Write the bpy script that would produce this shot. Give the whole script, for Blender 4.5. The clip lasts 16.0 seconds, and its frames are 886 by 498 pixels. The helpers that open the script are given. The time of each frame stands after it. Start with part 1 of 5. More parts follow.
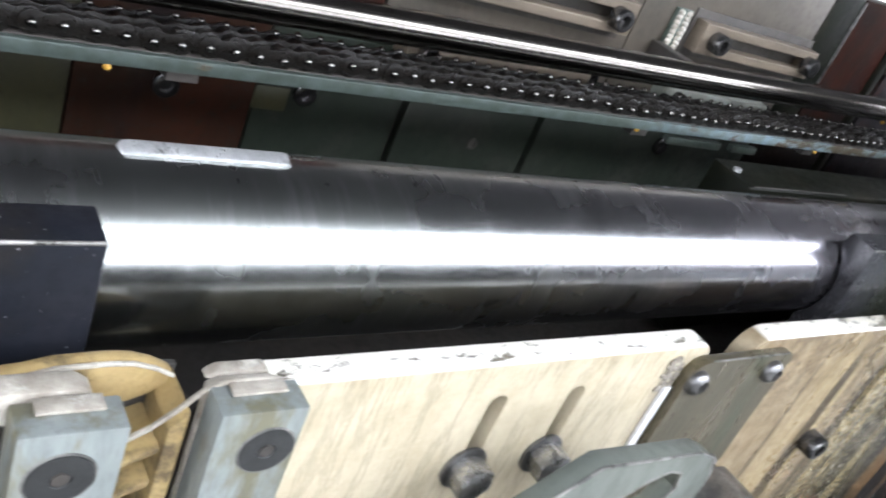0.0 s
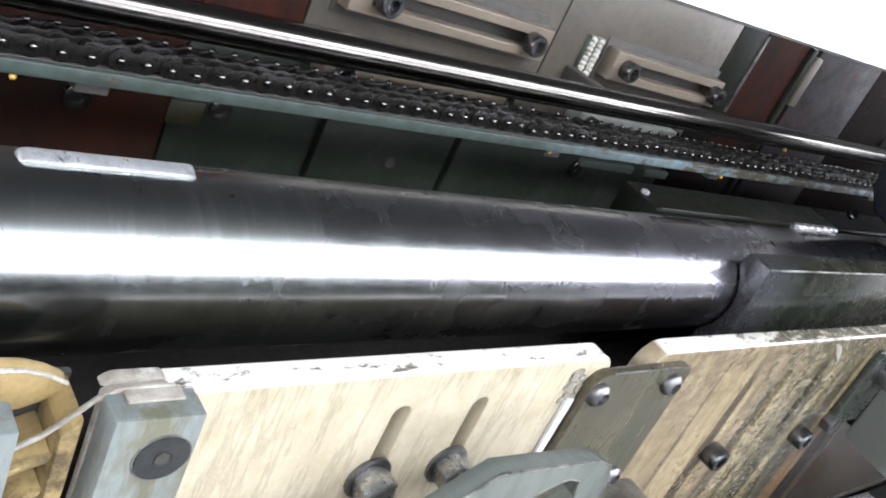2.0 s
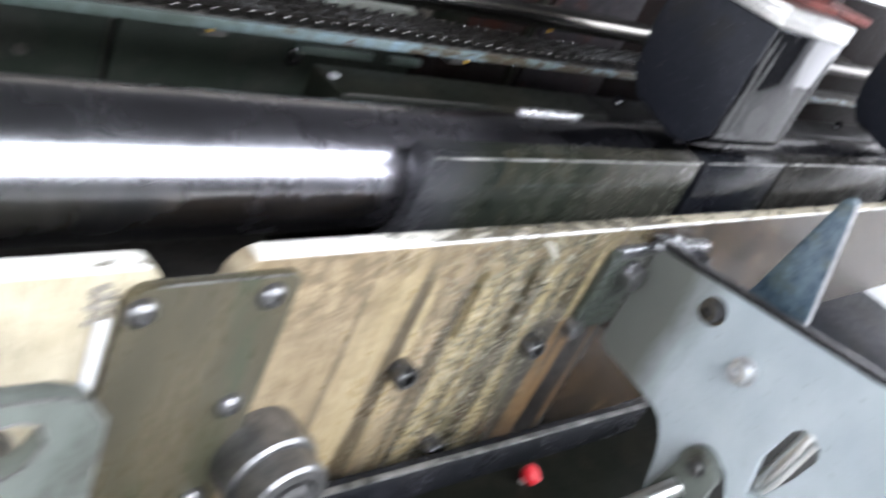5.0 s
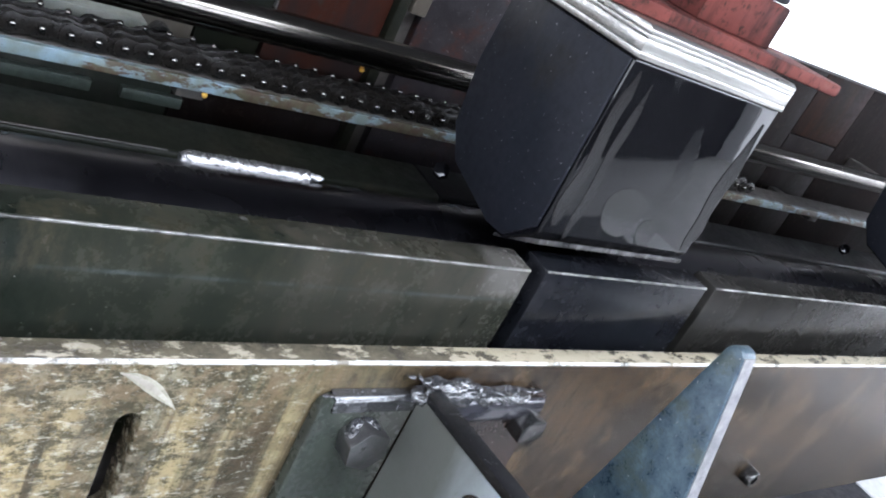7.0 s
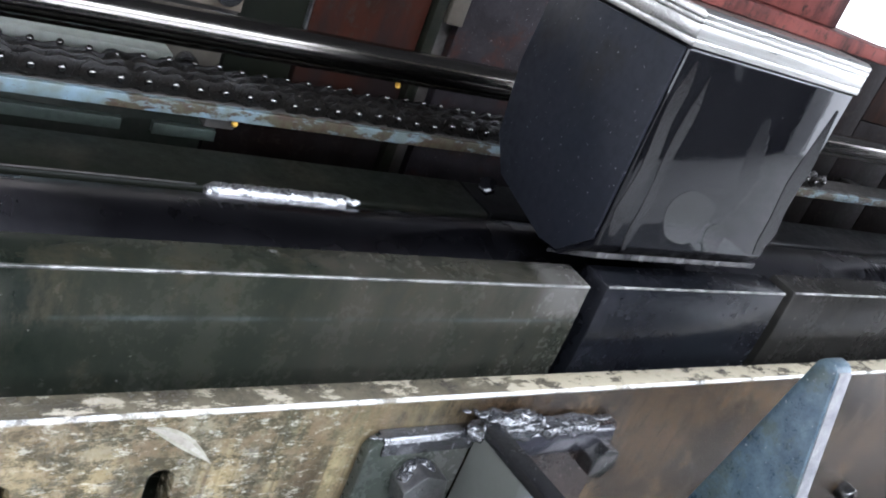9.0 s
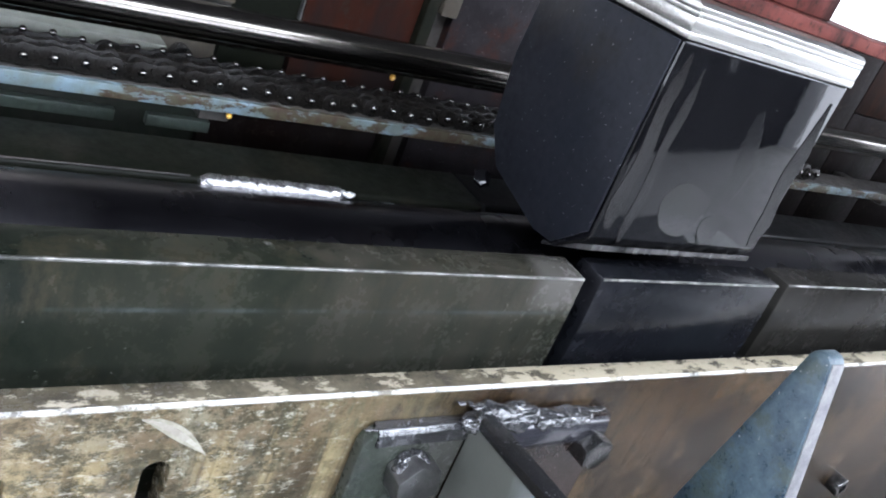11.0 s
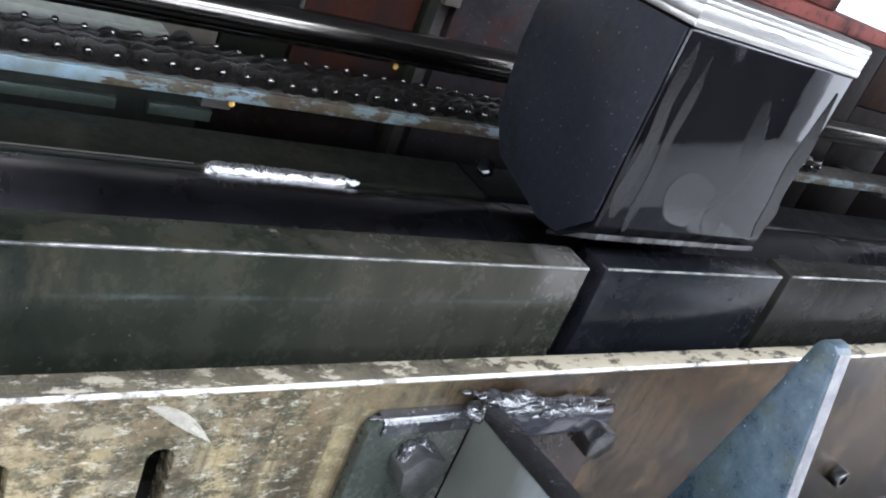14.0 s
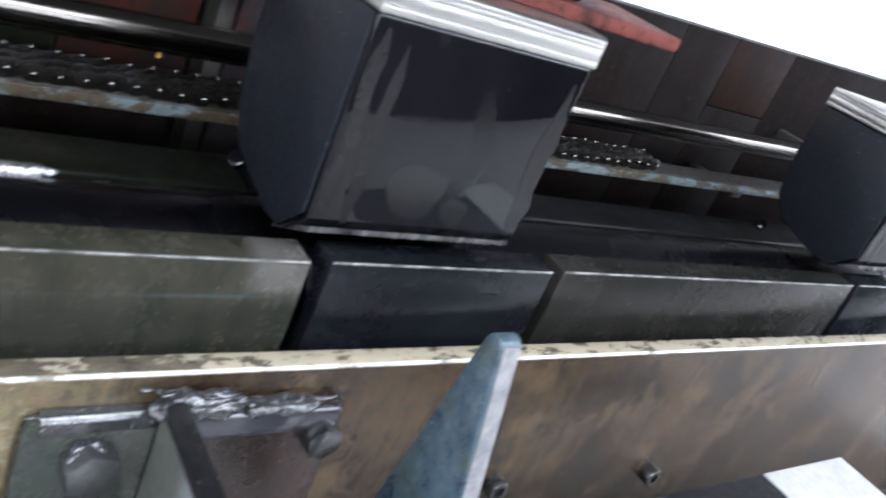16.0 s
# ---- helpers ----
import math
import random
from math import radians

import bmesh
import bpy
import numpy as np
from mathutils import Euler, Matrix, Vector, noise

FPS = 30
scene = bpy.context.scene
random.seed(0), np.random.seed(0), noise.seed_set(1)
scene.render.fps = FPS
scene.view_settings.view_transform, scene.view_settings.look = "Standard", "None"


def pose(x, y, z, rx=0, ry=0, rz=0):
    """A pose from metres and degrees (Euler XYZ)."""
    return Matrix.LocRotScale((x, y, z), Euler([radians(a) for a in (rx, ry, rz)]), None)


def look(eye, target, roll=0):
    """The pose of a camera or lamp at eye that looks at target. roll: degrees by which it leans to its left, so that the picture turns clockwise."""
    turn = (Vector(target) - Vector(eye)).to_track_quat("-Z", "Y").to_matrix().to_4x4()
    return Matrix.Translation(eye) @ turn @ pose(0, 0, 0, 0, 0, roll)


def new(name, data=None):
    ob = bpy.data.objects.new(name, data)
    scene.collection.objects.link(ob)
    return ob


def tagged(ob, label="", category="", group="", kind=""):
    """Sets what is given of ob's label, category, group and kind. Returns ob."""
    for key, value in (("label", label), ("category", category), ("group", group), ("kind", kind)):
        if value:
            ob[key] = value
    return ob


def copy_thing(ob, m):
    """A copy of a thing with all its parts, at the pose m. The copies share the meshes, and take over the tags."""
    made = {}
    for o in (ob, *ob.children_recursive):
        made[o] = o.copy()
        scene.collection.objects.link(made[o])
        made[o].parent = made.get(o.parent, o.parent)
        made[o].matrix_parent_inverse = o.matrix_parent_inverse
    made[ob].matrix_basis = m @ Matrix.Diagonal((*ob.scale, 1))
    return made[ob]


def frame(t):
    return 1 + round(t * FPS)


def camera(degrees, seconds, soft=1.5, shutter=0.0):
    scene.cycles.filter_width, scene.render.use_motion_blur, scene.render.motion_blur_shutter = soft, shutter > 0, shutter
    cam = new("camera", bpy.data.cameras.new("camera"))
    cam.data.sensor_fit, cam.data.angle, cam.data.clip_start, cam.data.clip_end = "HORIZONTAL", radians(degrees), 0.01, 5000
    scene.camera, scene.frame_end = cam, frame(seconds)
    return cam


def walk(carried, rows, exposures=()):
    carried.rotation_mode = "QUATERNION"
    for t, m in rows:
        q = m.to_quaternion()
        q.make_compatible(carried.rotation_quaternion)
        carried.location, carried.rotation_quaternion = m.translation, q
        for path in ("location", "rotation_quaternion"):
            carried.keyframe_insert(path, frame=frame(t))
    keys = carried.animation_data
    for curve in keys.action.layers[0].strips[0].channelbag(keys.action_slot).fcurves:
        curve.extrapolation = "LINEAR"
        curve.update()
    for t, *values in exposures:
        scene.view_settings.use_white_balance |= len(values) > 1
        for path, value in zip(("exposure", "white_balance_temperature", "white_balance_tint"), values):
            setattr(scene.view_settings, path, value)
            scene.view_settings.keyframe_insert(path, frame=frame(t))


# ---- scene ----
cam = camera(54.5, 16.0, soft=1.9, shutter=0.4)
PATH = [
    (0, (-0.1220, -0.0799, 1.3312), (0.4832, 0.5708, 0.8725), 23.89),
    (0.5, (-0.1113, -0.1023, 1.3382), (0.5443, 0.5213, 0.9123), 26.22),
    (1, (-0.1127, -0.1054, 1.3378), (0.5514, 0.5198, 0.9278), 26.10),
    (1.5, (-0.1140, -0.1056, 1.3401), (0.5535, 0.5173, 0.9323), 26.17),
    (2, (-0.1152, -0.1046, 1.3393), (0.5496, 0.5220, 0.9326), 25.97),
    (2.5, (-0.1155, -0.1095, 1.3418), (0.5523, 0.5156, 0.9377), 25.93),
    (3, (-0.1152, -0.1088, 1.3420), (0.5520, 0.5156, 0.9357), 26.09),
    (3.5, (-0.1077, -0.1145, 1.3423), (0.5528, 0.5160, 0.9348), 25.36),
    (4, (-0.0777, -0.1271, 1.3596), (0.5613, 0.5061, 0.9229), 25.21),
    (4.4, (0.0336, -0.1976, 1.3550), (0.7004, 0.4028, 0.9134), 24.52),
    (4.6, (0.0874, -0.2172, 1.3574), (0.7521, 0.3751, 0.9020), 23.23),
    (4.8, (0.1445, -0.2166, 1.3563), (0.8114, 0.3654, 0.8910), 22.30),
    (5, (0.2218, -0.2070, 1.3825), (0.9366, 0.3251, 0.9287), 26.43),
    (5.2, (0.3213, -0.2055, 1.4045), (1.0489, 0.3409, 0.9897), 26.92),
    (7.3, (0.8123, -0.1665, 1.3544), (1.4412, 0.5062, 0.9645), 26.66),
    (7.5, (0.8159, -0.1680, 1.3562), (1.4434, 0.5073, 0.9686), 25.11),
    (8, (0.8525, -0.1435, 1.3497), (1.4476, 0.5529, 0.9486), 22.80),
    (8.5, (0.8439, -0.1346, 1.3423), (1.4290, 0.5709, 0.9425), 22.13),
    (11, (0.8420, -0.1344, 1.3419), (1.4342, 0.5621, 0.9368), 22.46),
    (11.5, (0.8418, -0.1340, 1.3422), (1.4330, 0.5622, 0.9350), 22.45),
    (12, (0.8420, -0.1337, 1.3416), (1.4326, 0.5628, 0.9341), 22.44),
    (12.5, (0.8413, -0.1345, 1.3400), (1.4322, 0.5618, 0.9326), 22.35),
    (13, (0.8407, -0.1330, 1.3401), (1.4332, 0.5609, 0.9310), 22.28),
    (13.5, (0.8408, -0.1348, 1.3402), (1.4285, 0.5631, 0.9308), 22.18),
    (14, (0.8397, -0.1318, 1.3354), (1.4343, 0.5596, 0.9251), 22.76),
    (14.5, (0.8429, -0.1327, 1.3346), (1.4445, 0.5524, 0.9240), 23.36),
    (15, (0.8520, -0.1445, 1.3566), (1.4458, 0.5512, 0.9524), 23.20),
    (15.5, (0.9337, -0.1993, 1.3562), (1.5239, 0.4965, 0.9468), 24.83),
    (16, (1.0117, -0.2202, 1.3920), (1.6411, 0.4511, 1.0005), 23.79),
]
EXPOSURES = [(0.0, 0.2, 6300, 14), (4.0, 0.2, 6300, 14), (5.2, 0.28, 6250, 14), (7.3, 0.2, 6000, 14), (15.0, 0.2, 6000, 14), (16.0, 0.14, 6050, 14)]
walk(cam, [(t, look(eye, target, roll)) for t, eye, target, roll in PATH], EXPOSURES)

# ---- daylight of the hall ----
world = bpy.data.worlds.new("hall_sky")
scene.world = world
world.use_nodes = True
wn = world.node_tree.nodes
sky = wn.new("ShaderNodeTexSky")
sky.sky_type, sky.sun_disc = "NISHITA", False
sky.sun_elevation, sky.sun_rotation = radians(40), radians(200)
world.node_tree.links.new(sky.outputs[0], wn["Background"].inputs[0])
wn["Background"].inputs[1].default_value = 0.1


def window_light(name, at, aim, sx, sy, watts, colour=(0.87, 0.94, 1.0)):
    """Daylight that enters by an opening of the hall."""
    data = bpy.data.lights.new(name, "AREA")
    data.shape, data.size, data.size_y, data.energy, data.color = "RECTANGLE", sx, sy, watts, colour
    ob = new(name, data)
    ob.matrix_world = look(at, aim)
    return ob


window_light("rooflight_daylight", (3.7, -3.3, 4.55), (3.7, -3.3, 0), 16.6, 1.9, 740)
window_light("front_window_daylight", (3.7, -4.9, 2.7), (3.7, 0, 2.7), 16.6, 0.32, 175)


# ---- materials ----
class Nodes:
    """A short way to wire a node material in metres of the object's own space."""

    def __init__(self, name):
        self.mat = bpy.data.materials.new(name)
        self.mat.use_nodes = True
        self.tree = self.mat.node_tree
        self.bsdf = self.tree.nodes["Principled BSDF"]
        self.coord = self.tree.nodes.new("ShaderNodeTexCoord").outputs["Object"]

    def link(self, a, b):
        self.tree.links.new(a, b)

    def noise(self, scale, detail=4.0, rough=0.55, stretch=(1, 1, 1), shift=(0, 0, 0)):
        m = self.tree.nodes.new("ShaderNodeMapping")
        m.inputs["Scale"].default_value = stretch
        m.inputs["Location"].default_value = shift
        self.link(self.coord, m.inputs[0])
        n = self.tree.nodes.new("ShaderNodeTexNoise")
        n.inputs["Scale"].default_value, n.inputs["Detail"].default_value, n.inputs["Roughness"].default_value = scale, detail, rough
        self.link(m.outputs[0], n.inputs["Vector"])
        return n.outputs["Fac"]

    def ramp(self, fac, stops):
        r = self.tree.nodes.new("ShaderNodeValToRGB")
        while len(r.color_ramp.elements) < len(stops):
            r.color_ramp.elements.new(0.5)
        for e, (p, c) in zip(r.color_ramp.elements, stops):
            e.position, e.color = p, (*c, 1) if len(c) == 3 else (c[0], c[0], c[0], 1)
        self.link(fac, r.inputs[0])
        return r.outputs[0]

    def step(self, fac, lo, hi, a=0.0, b=1.0):
        m = self.tree.nodes.new("ShaderNodeMapRange")
        m.clamp = True
        for n, v in zip(("From Min", "From Max", "To Min", "To Max"), (lo, hi, a, b)):
            m.inputs[n].default_value = v
        self.link(fac, m.inputs["Value"])
        return m.outputs[0]

    def mix(self, fac, a, b):
        m = self.tree.nodes.new("ShaderNodeMix")
        m.data_type = "RGBA"
        for socket, v in ((m.inputs[0], fac), (m.inputs[6], a), (m.inputs[7], b)):
            if isinstance(v, tuple):
                socket.default_value = (*v, 1)
            elif isinstance(v, (int, float)):
                socket.default_value = v
            else:
                self.link(v, socket)
        return m.outputs[2]

    def math(self, kind, a, b):
        m = self.tree.nodes.new("ShaderNodeMath")
        m.operation = kind
        for socket, v in zip(m.inputs, (a, b)):
            if isinstance(v, (int, float)):
                socket.default_value = v
            else:
                self.link(v, socket)
        return m.outputs[0]

    def axis(self, n):
        s = self.tree.nodes.new("ShaderNodeSeparateXYZ")
        self.link(self.coord, s.inputs[0])
        return s.outputs[n]

    def done(self, colour, rough, metal=0.0, bump=None, height=0.001, coat=0.0):
        for name, v in (("Base Color", colour), ("Roughness", rough), ("Metallic", metal)):
            socket = self.bsdf.inputs[name]
            if isinstance(v, tuple):
                socket.default_value = (*v, 1)
            elif isinstance(v, (int, float)):
                socket.default_value = v
            else:
                self.link(v, socket)
        if coat:
            self.bsdf.inputs["Coat Weight"].default_value = coat
            self.bsdf.inputs["Coat Roughness"].default_value = 0.12
        if bump is not None:
            b = self.tree.nodes.new("ShaderNodeBump")
            b.inputs["Distance"].default_value = height
            b.inputs["Strength"].default_value = 0.6
            self.link(bump, b.inputs["Height"])
            self.link(b.outputs[0], self.bsdf.inputs["Normal"])
        return self.mat


def mottled(name, a, b, scale=30.0, rough=(0.35, 0.6), metal=0.0, height=0.0004, stretch=(1, 1, 1), coat=0.0, dark=None, spec=0.5, specks=0.0):
    """A surface that wanders between two colours at two scales."""
    n = Nodes(name)
    big, fine = n.noise(scale, 5, 0.6, stretch), n.noise(scale * 9, 3, 0.6, stretch, (3, 1, 2))
    c = n.mix(n.step(big, 0.35, 0.65), a, b)
    if dark:
        c = n.mix(n.step(n.noise(scale * 0.6, 6, 0.7, stretch, (7, 5, 1)), 0.52, 0.62), c, dark)
    c = n.mix(n.step(fine, 0.45, 0.75, 0.0, 0.35), c, tuple(v * 0.45 for v in a))
    if specks:
        c = n.mix(n.step(n.noise(330, 2, 0.5, (1, 1, 1), (9, 4, 2)), 0.715, 0.76, 0, specks), c, (0.42, 0.42, 0.44))
    n.bsdf.inputs["Specular IOR Level"].default_value = spec
    return n.done(c, n.step(n.math("ADD", big, fine), 0.7, 1.3, *rough), metal, fine, height, coat)


def cream_paint():
    """Cream machine paint under running brown oil: fresh at one end, brown and greasy further on."""
    n = Nodes("stained_cream_paint")
    x = n.axis(0)
    grime = n.step(x, 0.56, 1.0)
    bend = n.noise(16, 4, 0.6)
    streak = n.noise(1.0, 6, 0.75, (38, 20, 9), (0, 0, 2))
    thin = n.noise(1.0, 6, 0.7, (58, 20, 7), (2, 0, 4))
    ridge = n.noise(1.0, 4, 0.6, (46, 1, 6), (8, 0, 1))
    speck = n.noise(150, 5, 0.75, (1.2, 1, 0.8), (1, 6, 3))
    blot = n.noise(30, 7, 0.72)
    drip = n.step(x, 1.26, 1.13)
    paint = n.mix(n.step(blot, 0.35, 0.7), (0.57, 0.51, 0.375), (0.45, 0.385, 0.26))
    paint = n.mix(n.step(x, 0.57, 0.62), paint, n.mix(n.step(blot, 0.35, 0.65), (0.37, 0.29, 0.18), (0.20, 0.15, 0.09)))
    paint = n.mix(n.step(x, 0.90, 1.01), paint, n.mix(n.step(blot, 0.4, 0.6), (0.135, 0.12, 0.068), (0.05, 0.045, 0.03)))
    paint = n.mix(n.step(x, 1.17, 1.26), paint, n.mix(n.step(n.noise(11, 7, 0.68, (1, 1, 0.8), (6, 1, 2)), 0.38, 0.62), (0.056, 0.035, 0.018), (0.017, 0.0125, 0.009)))
    stained = n.mix(n.math("MULTIPLY", n.math("MULTIPLY", n.step(streak, 0.47, 0.62), drip), n.step(grime, 0, 1, 0.13, 0.6)), paint, (0.20, 0.14, 0.065))
    edge = n.math("MULTIPLY", n.math("MULTIPLY", n.step(thin, 0.50, 0.55), n.step(thin, 0.61, 0.56)), drip)
    stained = n.mix(n.math("MULTIPLY", edge, n.step(grime, 0, 1, 0.30, 0.85)), stained, (0.15, 0.11, 0.06))
    head = n.math("MULTIPLY", n.step(n.noise(48, 7, 0.78, (1, 1, 0.8), (3, 3, 7)), 0.47, 0.535, 0, 0.85), n.math("MULTIPLY", n.step(x, 0.60, 0.68), n.step(n.axis(2), 0.84, 0.94)))
    stained = n.mix(n.math("MULTIPLY", head, drip), stained, (0.13, 0.095, 0.055))
    z = n.axis(2)
    wob = n.math("ADD", x, n.math("MULTIPLY", n.noise(1.0, 5, 0.65, (30, 1, 14), (1, 0, 5)), 0.02))
    comb = n.noise(1.0, 3, 0.5, (40, 1, 0.8), (5, 0, 1))
    hung = n.math("ADD", z, n.math("MULTIPLY", n.noise(1.0, 3, 0.5, (24, 1, 0.1), (2, 0, 0)), 0.16))
    below = n.step(hung, 1.055, 1.01)
    pale = n.math("MULTIPLY", n.step(n.noise(1.0, 3, 0.5, (40, 1, 0.7), (9, 0, 3)), 0.47, 0.53), n.math("MULTIPLY", below, n.step(x, 0.74, 0.86)))
    stained = n.mix(n.math("MULTIPLY", n.math("MULTIPLY", pale, drip), 0.45), stained, (0.50, 0.40, 0.21))
    hard = n.math("SUBTRACT", comb, n.step(z, 0.95, 0.72, 0.0, 0.05))
    run = n.math("MULTIPLY", n.step(n.math("SUBTRACT", hard, n.step(wob, 0.75, 1.15, 0.0, 0.05)), 0.425, 0.385), n.math("MULTIPLY", n.step(x, 0.66, 0.80), below))
    stained = n.mix(n.math("MULTIPLY", n.math("MULTIPLY", run, drip), 0.9), stained, (0.05, 0.035, 0.02))
    soaked = n.math("MULTIPLY", n.step(n.math("ADD", wob, n.math("MULTIPLY", z, 0.22)), 1.255, 1.29), n.math("MULTIPLY", n.step(z, 0.862, 0.845), n.step(x, 1.27, 1.25)))
    stained = n.mix(soaked, stained, n.mix(n.step(n.math("SUBTRACT", n.noise(1.0, 3, 0.5, (40, 1, 0.8), (4, 0, 2)), n.step(x, 1.16, 1.24, 0.0, 0.2)), 0.47, 0.52), (0.012, 0.0095, 0.008), (0.15, 0.085, 0.033)))
    stained = n.mix(n.math("MULTIPLY", n.step(speck, 0.62, 0.70, 0.0, 0.75), n.step(x, 0.5, 0.75, 0.25, 1.0)), stained, (0.06, 0.045, 0.028))
    bare = n.math("MULTIPLY", n.step(n.noise(36, 8, 0.8, (1, 1, 1.1), (4, 2, 9)), 0.47, 0.60), n.math("MULTIPLY", n.step(x, 0.88, 0.99), n.step(x, 1.17, 1.06)))
    stained = n.mix(n.math("MULTIPLY", bare, 0.42), stained, (0.31, 0.28, 0.20))
    zone = n.math("MULTIPLY", n.step(x, 0.80, 0.96), n.step(x, 1.19, 1.10))
    crack = n.noise(74, 8, 0.8, (1, 1, 1.6), (3, 8, 2))
    stained = n.mix(n.math("MULTIPLY", n.step(crack, 0.475, 0.56, 0, 0.85), zone), stained, (0.040, 0.036, 0.020))
    stained = n.mix(n.math("MULTIPLY", n.step(n.noise(80, 8, 0.8, (0.9, 1, 2.0), (7, 1, 5)), 0.545, 0.61, 0, 0.65), zone), stained, (0.52, 0.50, 0.41))
    # Pale smears that hold some of the wet plate's reflection in their colour.
    smear = n.math("MULTIPLY", n.step(n.noise(13, 6, 0.65, (1, 1, 0.9), (8, 2, 3)), 0.54, 0.66, 0, 0.5), n.step(x, 1.12, 1.22))
    smear = n.math("MULTIPLY", smear, n.step(soaked, 0, 1, 1, 0))
    stained = n.mix(smear, stained, (0.115, 0.078, 0.042))
    stained = n.mix(n.math("MULTIPLY", n.step(n.noise(70, 6, 0.75, (1, 1, 0.8), (1, 1, 8)), 0.55, 0.65, 0, 0.7), n.step(x, 1.12, 1.22)), stained, (0.03, 0.022, 0.016))
    rim = n.step(n.axis(2), 0.9965, 0.9985)
    chip = n.step(n.math("ADD", n.noise(60, 7, 0.75, (0.5, 1, 1)), n.math("ADD", n.step(x, 0.74, 0.92, -0.075, 0.07), n.step(x, 1.24, 1.31, 0.0, -0.10))), 0.49, 0.54)
    top = n.mix(chip, n.mix(n.step(x, 1.26, 1.31), n.mix(n.step(x, 0.76, 0.98), (0.78, 0.75, 0.66), (0.42, 0.37, 0.28)), (0.43, 0.375, 0.27)), n.mix(n.step(blot, 0.4, 0.6), (0.15, 0.13, 0.09), (0.07, 0.06, 0.045)))
    # The highlight on the front edge is painted as a broken white line.
    arris = n.math("MULTIPLY", n.step(n.axis(1), 0.2524, 0.2518), n.step(n.noise(34, 7, 0.75), 0.40, 0.52, 0.15, 1.0))
    top = n.mix(arris, top, (0.85, 0.84, 0.80))
    colour = n.mix(rim, stained, top)
    wet = n.math("ADD", blot, n.step(grime, 0, 1, 0.25, -0.05))
    return n.done(colour, n.step(n.math("ADD", wet, n.math("ADD", n.step(x, 1.05, 1.2, 0.0, -0.3), n.math("MULTIPLY", soaked, 0.6))), 0.3, 0.9, 0.10, 0.6), 0.0, n.math("ADD", n.math("MULTIPLY", ridge, 2.2), n.math("ADD", blot, n.math("ADD", thin, speck))), 0.0014)


def roller_steel():
    """Ground steel with a hazy film of oil over a sharp polish, wiped round the barrel."""
    n = Nodes("polished_roller_steel")
    cloud, wipe = n.noise(7, 3, 0.5, (1.0, 1.8, 1.8)), n.noise(1.0, 5, 0.65, (60, 9, 9), (3, 2, 1))
    fine = n.noise(160, 3, 0.6, (0.4, 1, 1))
    c = n.mix(n.step(cloud, 0.35, 0.7), n.mix(n.step(n.axis(0), 0.2, 0.75), (0.275, 0.285, 0.275), (0.31, 0.298, 0.322)), n.mix(n.step(n.axis(0), 0.2, 0.75), (0.215, 0.226, 0.216), (0.25, 0.239, 0.262)))
    c = n.mix(n.step(wipe, 0.5, 0.7, 0, 0.3), c, (0.46, 0.45, 0.47))
    # Past x = 1 the barrel's dark reflections are put into its colour.
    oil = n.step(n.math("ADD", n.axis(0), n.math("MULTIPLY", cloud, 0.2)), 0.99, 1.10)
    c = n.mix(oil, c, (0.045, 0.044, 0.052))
    n.link(n.step(oil, 0, 1, 1.0, 0.2), n.bsdf.inputs["Coat Weight"])
    n.bsdf.inputs["Coat Roughness"].default_value = 0.07
    return n.done(c, n.step(n.math("ADD", cloud, n.math("MULTIPLY", wipe, 0.25)), 0.4, 0.8, 0.20, 0.33), 1.0, fine, 0.00002)


